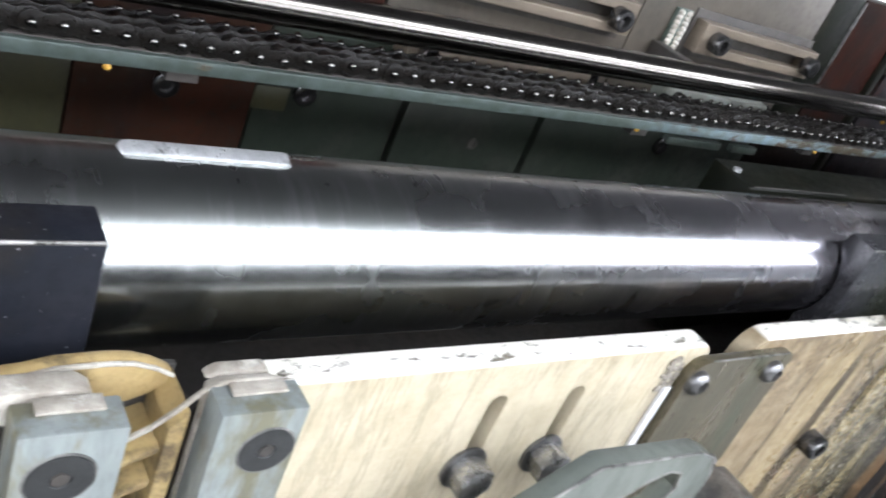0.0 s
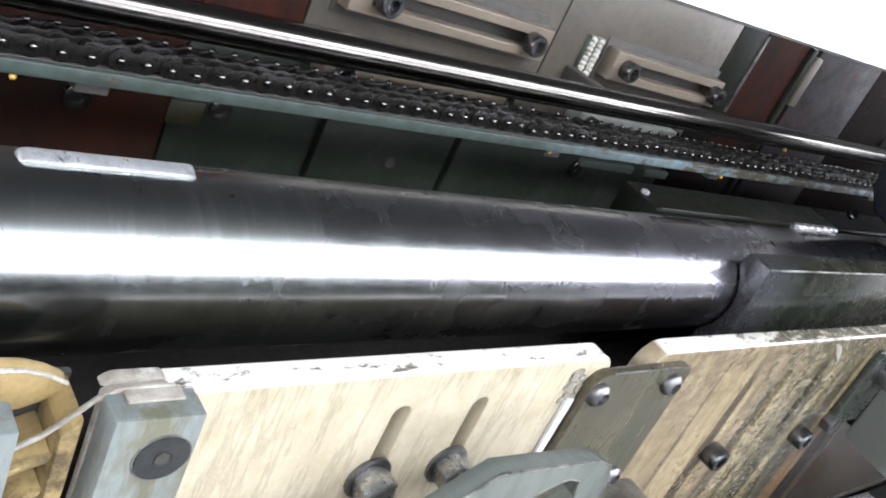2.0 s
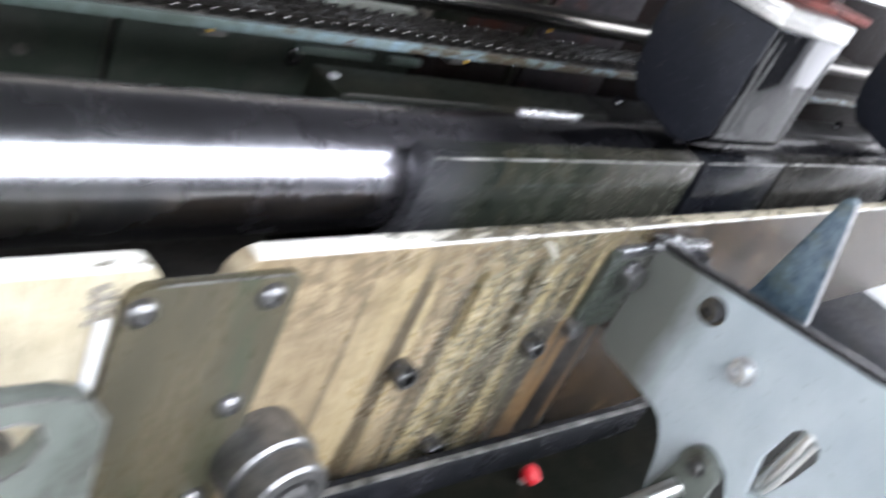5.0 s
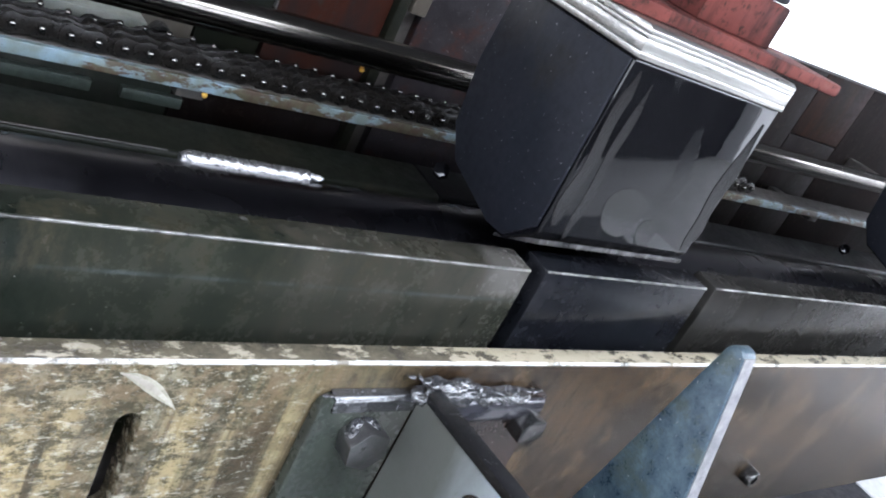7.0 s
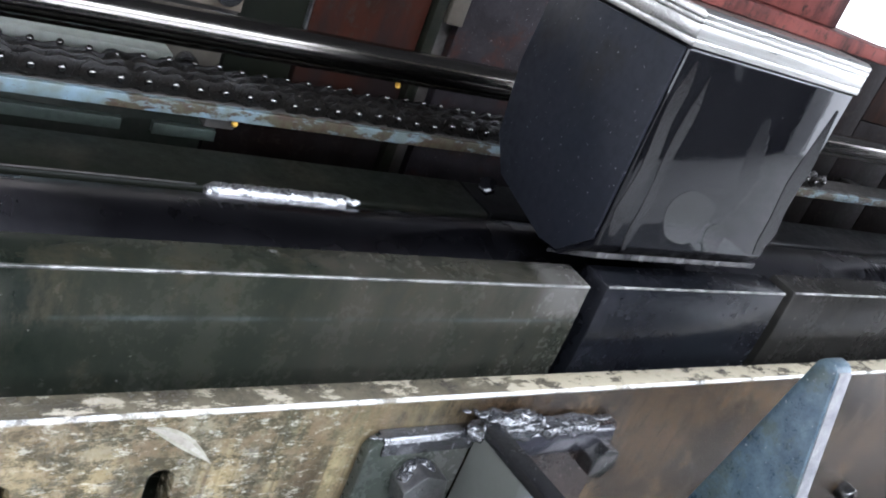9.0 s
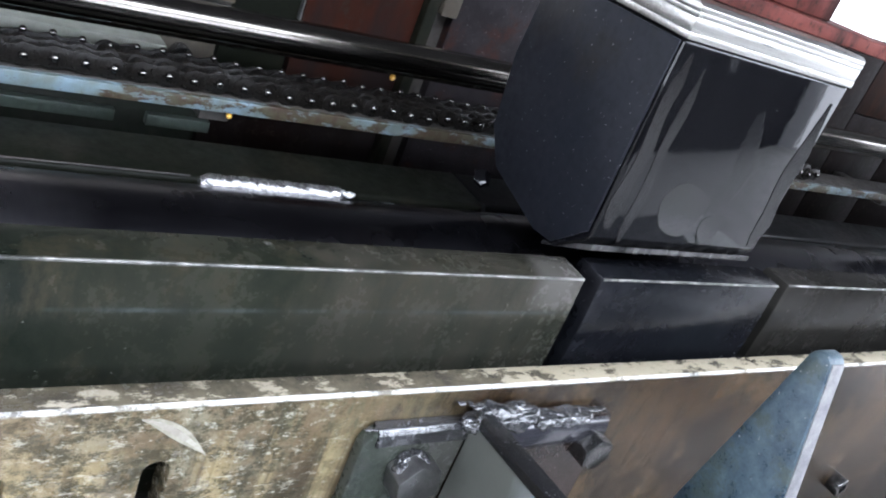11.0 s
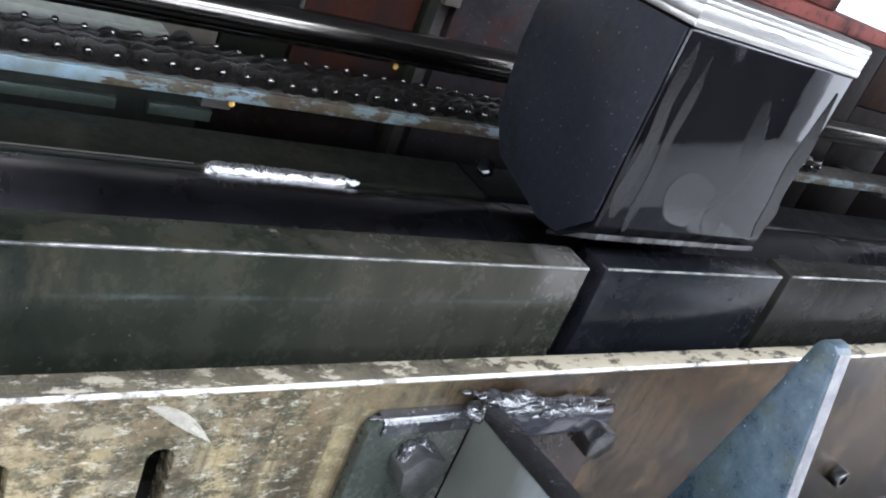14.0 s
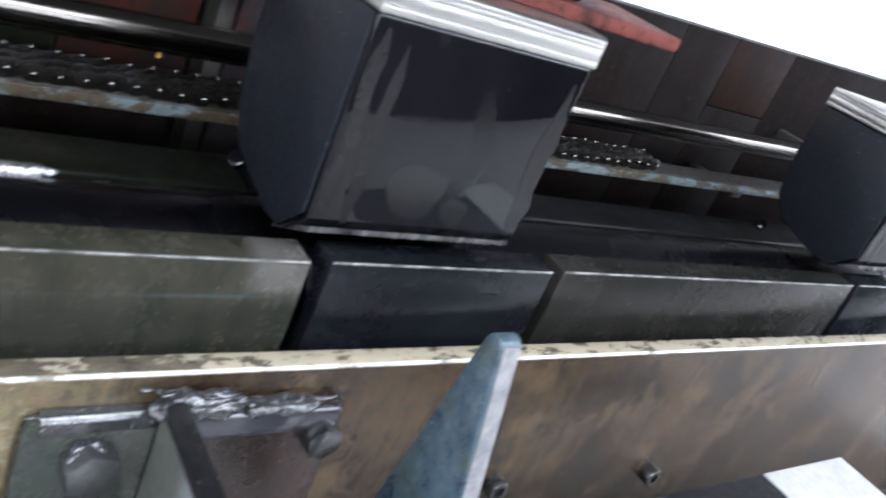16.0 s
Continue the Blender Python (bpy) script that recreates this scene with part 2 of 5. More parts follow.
def slab_steel():
    """Dark oiled steel with paler rubbed patches by the joints and fine bright specks."""
    n = Nodes("oily_dark_steel")
    big, fine = n.noise(13, 8, 0.72, (1, 1, 0.7)), n.noise(140, 4, 0.65)
    c = n.mix(n.step(big, 0.36, 0.64), (0.006, 0.0085, 0.006), (0.027, 0.028, 0.0195))
    c = n.mix(n.step(n.noise(34, 6, 0.75, (1, 1, 0.45), (6, 3, 1)), 0.52, 0.64, 0, 0.6), c, (0.040, 0.034, 0.022))
    x, z = n.axis(0), n.axis(2)
    brown = n.step(n.math("ADD", x, n.math("MULTIPLY", n.noise(22, 5, 0.6, (1, 1, 0.4), (2, 7, 1)), 0.10)), 1.155, 1.185)
    c = n.mix(n.math("MULTIPLY", brown, n.step(n.noise(30, 5, 0.65, (1, 1, 0.45), (5, 5, 5)), 0.35, 0.65, 0.15, 0.95)), c, (0.043, 0.039, 0.030))
    # The dimmer reflection in the lower half is toned into the colour.
    low = n.step(z, 1.034, 1.022)
    c = n.mix(n.math("MULTIPLY", low, 0.35), c, (0.014, 0.017, 0.014))
    by_joint = n.math("MAXIMUM", n.math("MULTIPLY", n.step(x, 1.315, 1.33), n.step(x, 1.40, 1.37)), n.math("MULTIPLY", n.step(x, 1.66, 1.672), n.step(x, 1.75, 1.70)))
    worn = n.math("MULTIPLY", n.math("MULTIPLY", by_joint, n.step(z, 1.034, 1.042)), n.step(n.noise(40, 4), 0.3, 0.5, 0.3, 1.0))
    c = n.mix(worn, c, (0.085, 0.080, 0.071))
    thin_line = n.math("MULTIPLY", n.step(z, 1.0305, 1.0325), n.step(z, 1.0355, 1.0335))
    c = n.mix(n.math("MULTIPLY", thin_line, n.step(n.noise(12, 5, 0.7, (1, 1, 0.2), (1, 9, 4)), 0.42, 0.6, 0, 0.7)), c, (0.050, 0.060, 0.058))
    c = n.mix(n.step(fine, 0.68, 0.72, 0, 0.6), c, (0.28, 0.28, 0.27))
    c = n.mix(n.step(x, 1.60, 1.68, 0.0, 0.8), c, (0.0105, 0.0095, 0.009))
    # A paler left end stands for the bright reflection on it.
    c = n.mix(n.step(x, 0.92, 0.83), c, n.mix(n.step(big, 0.35, 0.65), (0.055, 0.055, 0.060), (0.032, 0.032, 0.036)))
    n.link(n.step(x, 0.86, 0.95, 0.6, 0.15), n.bsdf.inputs["Specular IOR Level"])
    return n.done(c, n.step(n.math("ADD", big, n.math("MULTIPLY", fine, 0.5)), 0.5, 1.0, 0.14, 0.36), n.step(x, 0.92, 0.83, 0.0, 0.35), n.math("ADD", fine, big), 0.0003)


def web_paint():
    """Pale blue-grey paint that old oil has browned where it meets the flange."""
    n = Nodes("oily_pale_web_paint")
    big, fine = n.noise(9, 5, 0.6, (1, 1, 0.6)), n.noise(90, 4, 0.65)
    c = n.mix(n.step(big, 0.35, 0.65), (0.46, 0.51, 0.525), (0.37, 0.42, 0.44))
    oil = n.step(n.math("ADD", n.axis(1), n.math("MULTIPLY", n.noise(24, 5, 0.6, (1, 1, 0.5), (3, 3, 3)), 0.06)), 0.135, 0.20)
    c = n.mix(n.math("MULTIPLY", oil, 0.9), c, (0.085, 0.085, 0.066))
    c = n.mix(n.step(fine, 0.62, 0.75, 0, 0.5), c, (0.13, 0.13, 0.11))
    return n.done(c, n.step(n.math("ADD", big, fine), 0.7, 1.3, 0.28, 0.5), 0.0, fine, 0.0004)


def oil_wet_black():
    """Black paint under a broken film of oil: mirror-wet in pools, duller where it has run off."""
    n = Nodes("oil_wet_black_paint")
    big, fine = n.noise(11, 5, 0.55, (1, 1, 0.6)), n.noise(150, 3, 0.6)
    pool = n.step(n.noise(17, 4, 0.5, (1.2, 1, 0.8), (3, 0, 6)), 0.60, 0.63)
    c = n.mix(n.step(big, 0.35, 0.65), (0.003, 0.003, 0.004), (0.006, 0.006, 0.007))
    c = n.mix(n.step(fine, 0.72, 0.76, 0, 0.4), c, (0.2, 0.2, 0.2))
    n.bsdf.inputs["Specular IOR Level"].default_value = 0.38
    rough = n.math("ADD", n.step(big, 0.3, 0.7, 0.02, 0.08), n.math("MULTIPLY", pool, 0.14))
    return n.done(c, rough, 0.0, n.math("ADD", big, n.math("ADD", n.math("MULTIPLY", pool, 0.25), n.math("MULTIPLY", fine, 0.05))), 0.0006)


def wet_grease():
    """Black grease, torn and wet: a smooth skin that catches light on every fold."""
    n = Nodes("wet_black_grease")
    fold, fine = n.noise(75, 3, 0.5, (1, 1, 1.4)), n.noise(260, 3, 0.6, (1, 1, 1), (3, 1, 2))
    c = n.mix(n.step(fold, 0.35, 0.65), (0.040, 0.040, 0.044), (0.020, 0.020, 0.021))
    c = n.mix(n.step(fine, 0.60, 0.68, 0, 0.8), c, (0.16, 0.16, 0.17))
    n.bsdf.inputs["Specular IOR Level"].default_value = 1.0
    return n.done(c, n.step(fine, 0.35, 0.65, 0.05, 0.16), 0.0, n.math("ADD", fold, n.math("MULTIPLY", fine, 0.35)), 0.004, coat=0.8)


def rail_paint():
    n = Nodes("chipped_blue_paint")
    x = n.axis(0)
    loss = n.math("ADD", n.noise(26, 6, 0.7, (1, 1, 2.5)), n.step(x, 0.7, 1.1, -0.14, 0.04))
    blue = n.mix(n.step(n.noise(60, 4), 0.4, 0.65), n.mix(n.step(x, 0.7, 1.0), (0.038, 0.049, 0.041), (0.11, 0.135, 0.125)), n.mix(n.step(x, 0.7, 1.0), (0.058, 0.075, 0.068), (0.15, 0.21, 0.245)))
    rust = n.mix(n.step(n.noise(120, 5), 0.4, 0.6), (0.055, 0.05, 0.028), (0.04, 0.022, 0.012))
    lost = n.step(loss, 0.5, 0.54)
    return n.done(n.mix(lost, blue, rust), n.step(loss, 0.4, 0.6, 0.35, 0.55), 0.0, lost, 0.0008)


def red_wall(name, bright, dull):
    n = Nodes(name)
    big = n.noise(9, 6, 0.65, (1, 1, 0.6))
    fine = n.noise(90, 5, 0.7)
    c = n.mix(n.step(big, 0.35, 0.7), bright, dull)
    c = n.mix(n.step(fine, 0.54, 0.68), c, (0.022, 0.017, 0.014))
    c = n.mix(n.step(n.noise(5, 6, 0.7, (2.2, 1, 0.5), (4, 4, 4)), 0.48, 0.62, 0, 0.85), c, (0.012, 0.010, 0.010))
    n.bsdf.inputs["Specular IOR Level"].default_value = 0.03
    return n.done(c, n.step(fine, 0.3, 0.7, 0.4, 0.65), 0.0, fine, 0.0006)


CREAM = cream_paint()
RAIL_BLUE = rail_paint()
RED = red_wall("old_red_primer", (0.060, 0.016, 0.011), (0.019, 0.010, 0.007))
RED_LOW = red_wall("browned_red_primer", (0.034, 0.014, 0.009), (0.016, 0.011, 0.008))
RED_DARKER = red_wall("darker_red_primer", (0.036, 0.0105, 0.0065), (0.010, 0.007, 0.0055))
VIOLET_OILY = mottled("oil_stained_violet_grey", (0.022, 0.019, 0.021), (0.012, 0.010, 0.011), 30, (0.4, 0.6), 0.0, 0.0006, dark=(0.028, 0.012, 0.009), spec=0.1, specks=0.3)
# Near-black copy of the red primer, with the panels' shade in its colour.
RED_SHADED = red_wall("shaded_red_primer", (0.008, 0.0045, 0.004), (0.0045, 0.004, 0.0035))
FLANGE_RED = red_wall("chalky_red_primer", (0.15, 0.046, 0.038), (0.085, 0.027, 0.023))
ROLLER_STEEL = roller_steel()
BEAM_STEEL = mottled("greasy_dark_beam", (0.0082, 0.009, 0.006), (0.005, 0.006, 0.004), 14, (0.35, 0.55), 0.0, 0.0003, dark=(0.016, 0.0145, 0.010), spec=0.12)
# Darker copy of the beam steel, for the shade beyond the black arm.
BEAM_SHADED = mottled("shaded_beam_steel", (0.006, 0.006, 0.0065), (0.004, 0.004, 0.004), 14, (0.3, 0.5), 0.0, 0.0003, dark=(0.010, 0.009, 0.009), spec=0.15)
SLAB_STEEL = slab_steel()
BLACK_STEEL = mottled("blued_black_steel", (0.0075, 0.0085, 0.0105), (0.005, 0.0052, 0.007), 12, (0.14, 0.32), 0.0, 0.0003, dark=(0.015, 0.015, 0.018), spec=0.2)
BLACK_PAINT = mottled("greasy_black_paint", (0.008, 0.0095, 0.014), (0.015, 0.016, 0.021), 13, (0.35, 0.55), 0.0, 0.0003, spec=0.2, specks=0.5, dark=(0.013, 0.012, 0.012))
BLACK_GLOSS = oil_wet_black()
DULL_OIL = mottled("drying_black_oil", (0.013, 0.012, 0.0125), (0.007, 0.007, 0.0075), 40, (0.12, 0.24), 0.0, 0.0003, spec=0.33)
THIN_OIL = mottled("thin_black_oil_film", (0.007, 0.007, 0.007), (0.004, 0.004, 0.004), 30, (0.10, 0.16), 0.0, 0.0001)
MACHINED = mottled("bright_machined_steel", (0.72, 0.71, 0.67), (0.52, 0.51, 0.48), 14, (0.24, 0.42), 1.0, 0.0001, (0.25, 14, 20))
ZINC = mottled("zinc_plated_steel", (0.36, 0.39, 0.375), (0.25, 0.28, 0.27), 26, (0.3, 0.5), 0.45, 0.0003, (1, 1, 0.3), dark=(0.21, 0.20, 0.135))
WEB_PAINT = web_paint()
GREEN_GREY = mottled("grey_green_paint", (0.125, 0.142, 0.122), (0.17, 0.185, 0.162), 10, (0.28, 0.45), 0.2, 0.0003, (1, 1, 0.4), dark=(0.05, 0.05, 0.038))
OLIVE_STEEL = mottled("greasy_olive_steel", (0.100, 0.084, 0.050), (0.062, 0.057, 0.036), 26, (0.22, 0.42), 0.2, 0.0003, (1, 1, 0.16), dark=(0.050, 0.060, 0.034))
WALL_GREEN = mottled("dull_green_wall_paint", (0.021, 0.027, 0.0195), (0.013, 0.0175, 0.0125), 9, (0.4, 0.6), 0.0, 0.0004, dark=(0.03, 0.032, 0.026), spec=0.25)
# Tan strip made paler, with part of its glare in the colour.
STRIP_PALE = mottled("glare_paled_strip_paint", (0.33, 0.345, 0.30), (0.25, 0.26, 0.22), 12, (0.4, 0.6), 0.0, 0.0003)
STRIP_GREEN = mottled("dull_pale_green_paint", (0.11, 0.14, 0.118), (0.075, 0.098, 0.08), 14, (0.35, 0.55), 0.0, 0.0004, dark=(0.04, 0.05, 0.04))
WALL_OLIVE = mottled("dull_olive_paint", (0.045, 0.043, 0.018), (0.026, 0.026, 0.014), 12, (0.4, 0.6), 0.0, 0.0004)
WALL_GREY = mottled("warm_grey_steel_paint", (0.105, 0.089, 0.070), (0.072, 0.063, 0.051), 10, (0.3, 0.5), 0.2, 0.0003, dark=(0.08, 0.072, 0.06))
TAN_STEEL = mottled("tan_machined_steel", (0.25, 0.205, 0.155), (0.17, 0.138, 0.105), 16, (0.3, 0.5), 0.4, 0.0002, (0.4, 2, 3))
YELLOW_CAST = mottled("ochre_cast_iron_paint", (0.42, 0.31, 0.14), (0.30, 0.21, 0.09), 26, (0.35, 0.6), 0.0, 0.0012, dark=(0.10, 0.07, 0.035))
CHAIN_STEEL = mottled("oily_chain_steel", (0.010, 0.0085, 0.007), (0.006, 0.0055, 0.005), 60, (0.2, 0.4), 0.1, 0.0006, spec=0.25)
# Pale bands paint the broken highlights on the scored lip.
LIP_STEEL = mottled("scored_lip_with_glints", (0.012, 0.012, 0.013), (0.11, 0.105, 0.105), 30, (0.12, 0.3), 0.3, 0.0012, (2.2, 1.2, 0.3))
EDGE_STEEL = mottled("rubbed_steel_edge", (0.10, 0.10, 0.095), (0.38, 0.37, 0.35), 45, (0.3, 0.5), 0.6, 0.0002, (1, 1, 1), dark=(0.05, 0.05, 0.045))
# Bright silver on pin ends and beads, for the chain's sparkle.
PIN_STEEL = mottled("sparkling_pin_ends", (0.22, 0.21, 0.20), (0.15, 0.14, 0.13), 90, (0.05, 0.12), 1.0, 0.0001)
ROD_STEEL = mottled("oiled_rod_steel", (0.20, 0.185, 0.165), (0.16, 0.148, 0.132), 14, (0.16, 0.21), 1.0, 0.00001, (0.5, 3, 3))
BOLT_BLACK = mottled("black_oxide_bolt_steel", (0.20, 0.195, 0.19), (0.08, 0.08, 0.083), 70, (0.14, 0.3), 0.9, 0.0003)
SCREW_BLACK = mottled("dull_black_screw", (0.035, 0.037, 0.036), (0.022, 0.023, 0.023), 40, (0.35, 0.5), 0.1, 0.0002)
SLOT_STEEL = mottled("silvery_bolt_steel", (0.42, 0.42, 0.42), (0.22, 0.22, 0.22), 70, (0.2, 0.4), 0.9, 0.0004)
BOLT_STEEL = mottled("worn_bolt_steel", (0.26, 0.255, 0.25), (0.14, 0.14, 0.14), 60, (0.25, 0.45), 0.9, 0.0003)
KEY_STEEL = mottled("bright_key_steel", (0.75, 0.76, 0.76), (0.55, 0.56, 0.57), 60, (0.25, 0.4), 0.7, 0.0006, dark=(0.35, 0.36, 0.36))
BURR_STEEL = mottled("hammered_key_steel", (0.50, 0.49, 0.49), (0.26, 0.26, 0.26), 80, (0.18, 0.32), 0.9, 0.0008)
BLUE_FIN = mottled("blue_grey_hammered_paint", (0.022, 0.043, 0.066), (0.088, 0.130, 0.155), 48, (0.22, 0.45), 0.1, 0.0010, dark=(0.055, 0.075, 0.07), specks=0.8)
FIN_EDGE = mottled("rubbed_fin_edge", (0.36, 0.35, 0.35), (0.20, 0.20, 0.21), 70, (0.3, 0.5), 0.4, 0.0006)
WET_GREEN = mottled("wet_greasy_green_paint", (0.055, 0.065, 0.052), (0.035, 0.04, 0.034), 24, (0.12, 0.4), 0.1, 0.0006, dark=(0.09, 0.09, 0.08))
LUMP_GREY = mottled("grey_flaking_paint", (0.33, 0.30, 0.25), (0.18, 0.16, 0.13), 90, (0.4, 0.7), 0.0, 0.0012, dark=(0.10, 0.085, 0.065))
LIFTED_PAINT = mottled("lifted_cream_paint", (0.38, 0.36, 0.29), (0.22, 0.205, 0.155), 130, (0.4, 0.6))
WET_GREASE = wet_grease()
WORN_PAINT = mottled("worn_grey_cream_paint", (0.45, 0.42, 0.36), (0.26, 0.23, 0.19), 50, (0.35, 0.6), 0.0, 0.0015, dark=(0.60, 0.58, 0.52))
RUST = mottled("greasy_rust_brown", (0.036, 0.022, 0.017), (0.020, 0.015, 0.013), 26, (0.12, 0.32), 0.1, 0.0007, specks=0.5)
RIB_BLACK = mottled("wet_black_rib", (0.020, 0.019, 0.021), (0.010, 0.010, 0.011), 40, (0.1, 0.3), 0.2, 0.0012, specks=0.6)
LEDGE_GREASE = mottled("smooth_violet_grey_grease", (0.045, 0.044, 0.052), (0.024, 0.023, 0.028), 22, (0.08, 0.2), 0.1, 0.0004, stretch=(0.5, 1, 2), coat=0.6)
DARK_PIT = mottled("dark_iron", (0.045, 0.043, 0.040), (0.065, 0.056, 0.048), 12, (0.4, 0.7), 0.1, 0.001)
WHITE_SHEET = mottled("white_sheet_paint", (0.75, 0.75, 0.74), (0.66, 0.66, 0.65), 8, (0.4, 0.6))
RED_CAP = mottled("red_plastic", (0.55, 0.02, 0.03), (0.45, 0.015, 0.02), 40, (0.25, 0.4))
DROP_OIL = mottled("amber_grease", (0.75, 0.45, 0.08), (0.65, 0.35, 0.05), 200, (0.08, 0.15))
CONCRETE = mottled("grey_concrete", (0.38, 0.372, 0.36), (0.32, 0.315, 0.305), 2.0, (0.6, 0.85), 0.0, 0.002)
ROOF_STEEL = mottled("dark_roof_sheet", (0.05, 0.05, 0.055), (0.035, 0.035, 0.04), 1.0, (0.6, 0.8), 0.0, 0.001)
DARK_PANEL = mottled("dark_panel_paint", (0.012, 0.012, 0.012), (0.008, 0.008, 0.008), 1.5, (0.7, 0.9), 0.0, 0.001, spec=0.1)
PLASTER = mottled("grey_hall_plaster", (0.58, 0.58, 0.58), (0.48, 0.48, 0.48), 1.0, (0.7, 0.9), 0.0, 0.001)


def glow(name, colour, strength):
    n = Nodes(name)
    n.bsdf.inputs["Emission Color"].default_value = (*colour, 1)
    n.bsdf.inputs["Emission Strength"].default_value = strength
    return n.done(colour, 0.6)


DAYLIGHT = glow("overcast_daylight", (0.93, 0.96, 1.0), 5.0)
DAYLIGHT_FAR = glow("far_overcast_daylight", (0.97, 0.98, 1.0), 1.6)


# ---- building blocks ----
def thing(name, at, label, category, group="", kind=""):
    ob = new(name)
    ob.location = at
    return tagged(ob, label, category, group, kind)


def finish(name, mesh, material, smooth=True):
    mesh.materials.append(material)
    for p in mesh.polygons:
        p.use_smooth = smooth
    if smooth:
        mesh.set_sharp_from_angle(angle=radians(35))
    return new(name, mesh)


def put_under(ob, parent, label=""):
    if parent is not None:
        ob.parent = parent
        if parent.parent is None:
            ob.matrix_parent_inverse = Matrix.Translation(-parent.location)
    return tagged(ob, label)


def part(name, bm, material, parent=None, label="", smooth=True):
    """Links a bmesh, given in world metres, as one mesh object under its thing."""
    mesh = bpy.data.meshes.new(name)
    bmesh.ops.recalc_face_normals(bm, faces=bm.faces)
    bm.to_mesh(mesh)
    bm.free()
    return put_under(finish(name, mesh, material, smooth), parent, label)


def bevelled(bm, width, segments=2):
    if width:
        sharp = [e for e in bm.edges if len(e.link_faces) == 2 and e.calc_face_angle(0) > 0.5]
        bmesh.ops.bevel(bm, geom=sharp, offset=width, segments=segments, affect="EDGES", profile=0.5, clamp_overlap=True)
    return bm


def block(x0, x1, y0, y1, z0, z1, bevel=0.0015):
    bm = bmesh.new()
    bmesh.ops.create_cube(bm, size=1, matrix=Matrix.LocRotScale(((x0 + x1) / 2, (y0 + y1) / 2, (z0 + z1) / 2), None, (x1 - x0, y1 - y0, z1 - z0)))
    return bevelled(bm, bevel)


def prism(points, axis, a, b, bevel=0.0015, segments=2):
    """A flat outline drawn out along an axis: x takes (y, z), y takes (x, z), z takes (x, y)."""
    bm = bmesh.new()
    spot = {"x": lambda p, d: (d, *p), "y": lambda p, d: (p[0], d, p[1]), "z": lambda p, d: (*p, d)}[axis]
    low = [bm.verts.new(spot(p, a)) for p in points]
    high = [bm.verts.new(spot(p, b)) for p in points]
    bm.faces.new(low)
    bm.faces.new(high[::-1])
    for n in range(len(points)):
        m = (n + 1) % len(points)
        bm.faces.new((low[n], high[n], high[m], low[m]))
    bmesh.ops.recalc_face_normals(bm, faces=bm.faces)
    return bevelled(bm, bevel, segments)


def rod_mesh(a, b, r, sides=24, bevel=0.0, r2=None, bm=None):
    bm = bm or bmesh.new()
    a, b = Vector(a), Vector(b)
    turn = (b - a).to_track_quat("Z", "Y").to_matrix().to_4x4()
    made = bmesh.ops.create_cone(bm, cap_ends=True, segments=sides, radius1=r, radius2=r if r2 is None else r2, depth=(b - a).length, matrix=Matrix.Translation((a + b) / 2) @ turn)
    if bevel:
        rims = [e for e in {e for v in made["verts"] for e in v.link_edges} if e.calc_face_angle(0) > 0.9]
        bmesh.ops.bevel(bm, geom=rims, offset=bevel, segments=2, affect="EDGES", profile=0.5)
    return bm


def lathe(profile, a, way, sides=28):
    """Turns a profile of (distance along the way, radius) about the way from a."""
    bm = bmesh.new()
    turn = Vector(way).to_track_quat("Z", "Y").to_matrix()
    rings = []
    for d, r in profile:
        rings.append([bm.verts.new(Vector(a) + turn @ Vector((r * math.cos(k), r * math.sin(k), d))) for k in (2 * math.pi * i / sides for i in range(sides))])
    for one, two in zip(rings, rings[1:]):
        for i in range(sides):
            j = (i + 1) % sides
            bm.faces.new((one[i], one[j], two[j], two[i]))
    bm.faces.new(rings[0][::-1])
    bm.faces.new(rings[-1])
    return bm


def arc(cx, cy, r, a0, a1, n=8):
    return [(cx + r * math.cos(radians(a0 + (a1 - a0) * i / n)), cy + r * math.sin(radians(a0 + (a1 - a0) * i / n))) for i in range(n + 1)]


def slot_outline(cx, z0, z1, r, n=8):
    return arc(cx, z1, r, 0, 180, n) + arc(cx, z0, r, 180, 360, n)


def pierced(name, outline, holes, y0, y1, material, parent=None, bevel=0.0012, label=""):
    """A plate in the x-z plane between two depths, with real holes through it."""
    curve = bpy.data.curves.new(name, "CURVE")
    curve.dimensions, curve.fill_mode = "2D", "BOTH"
    curve.extrude, curve.bevel_depth, curve.bevel_resolution = (y1 - y0) / 2 - bevel, bevel, 1
    curve.offset = -bevel
    for loop in (outline, *holes):
        s = curve.splines.new("POLY")
        s.points.add(len(loop) - 1)
        for p, (u, v) in zip(s.points, loop):
            p.co = (u, v, 0, 1)
        s.use_cyclic_u = True
    flat = bpy.data.objects.new(name, curve)
    mesh = bpy.data.meshes.new_from_object(flat)
    bpy.data.objects.remove(flat)
    mesh.transform(Matrix.Translation((0, (y0 + y1) / 2, 0)) @ Matrix.Rotation(radians(90), 4, "X"))
    return put_under(finish(name, mesh, material), parent, label)


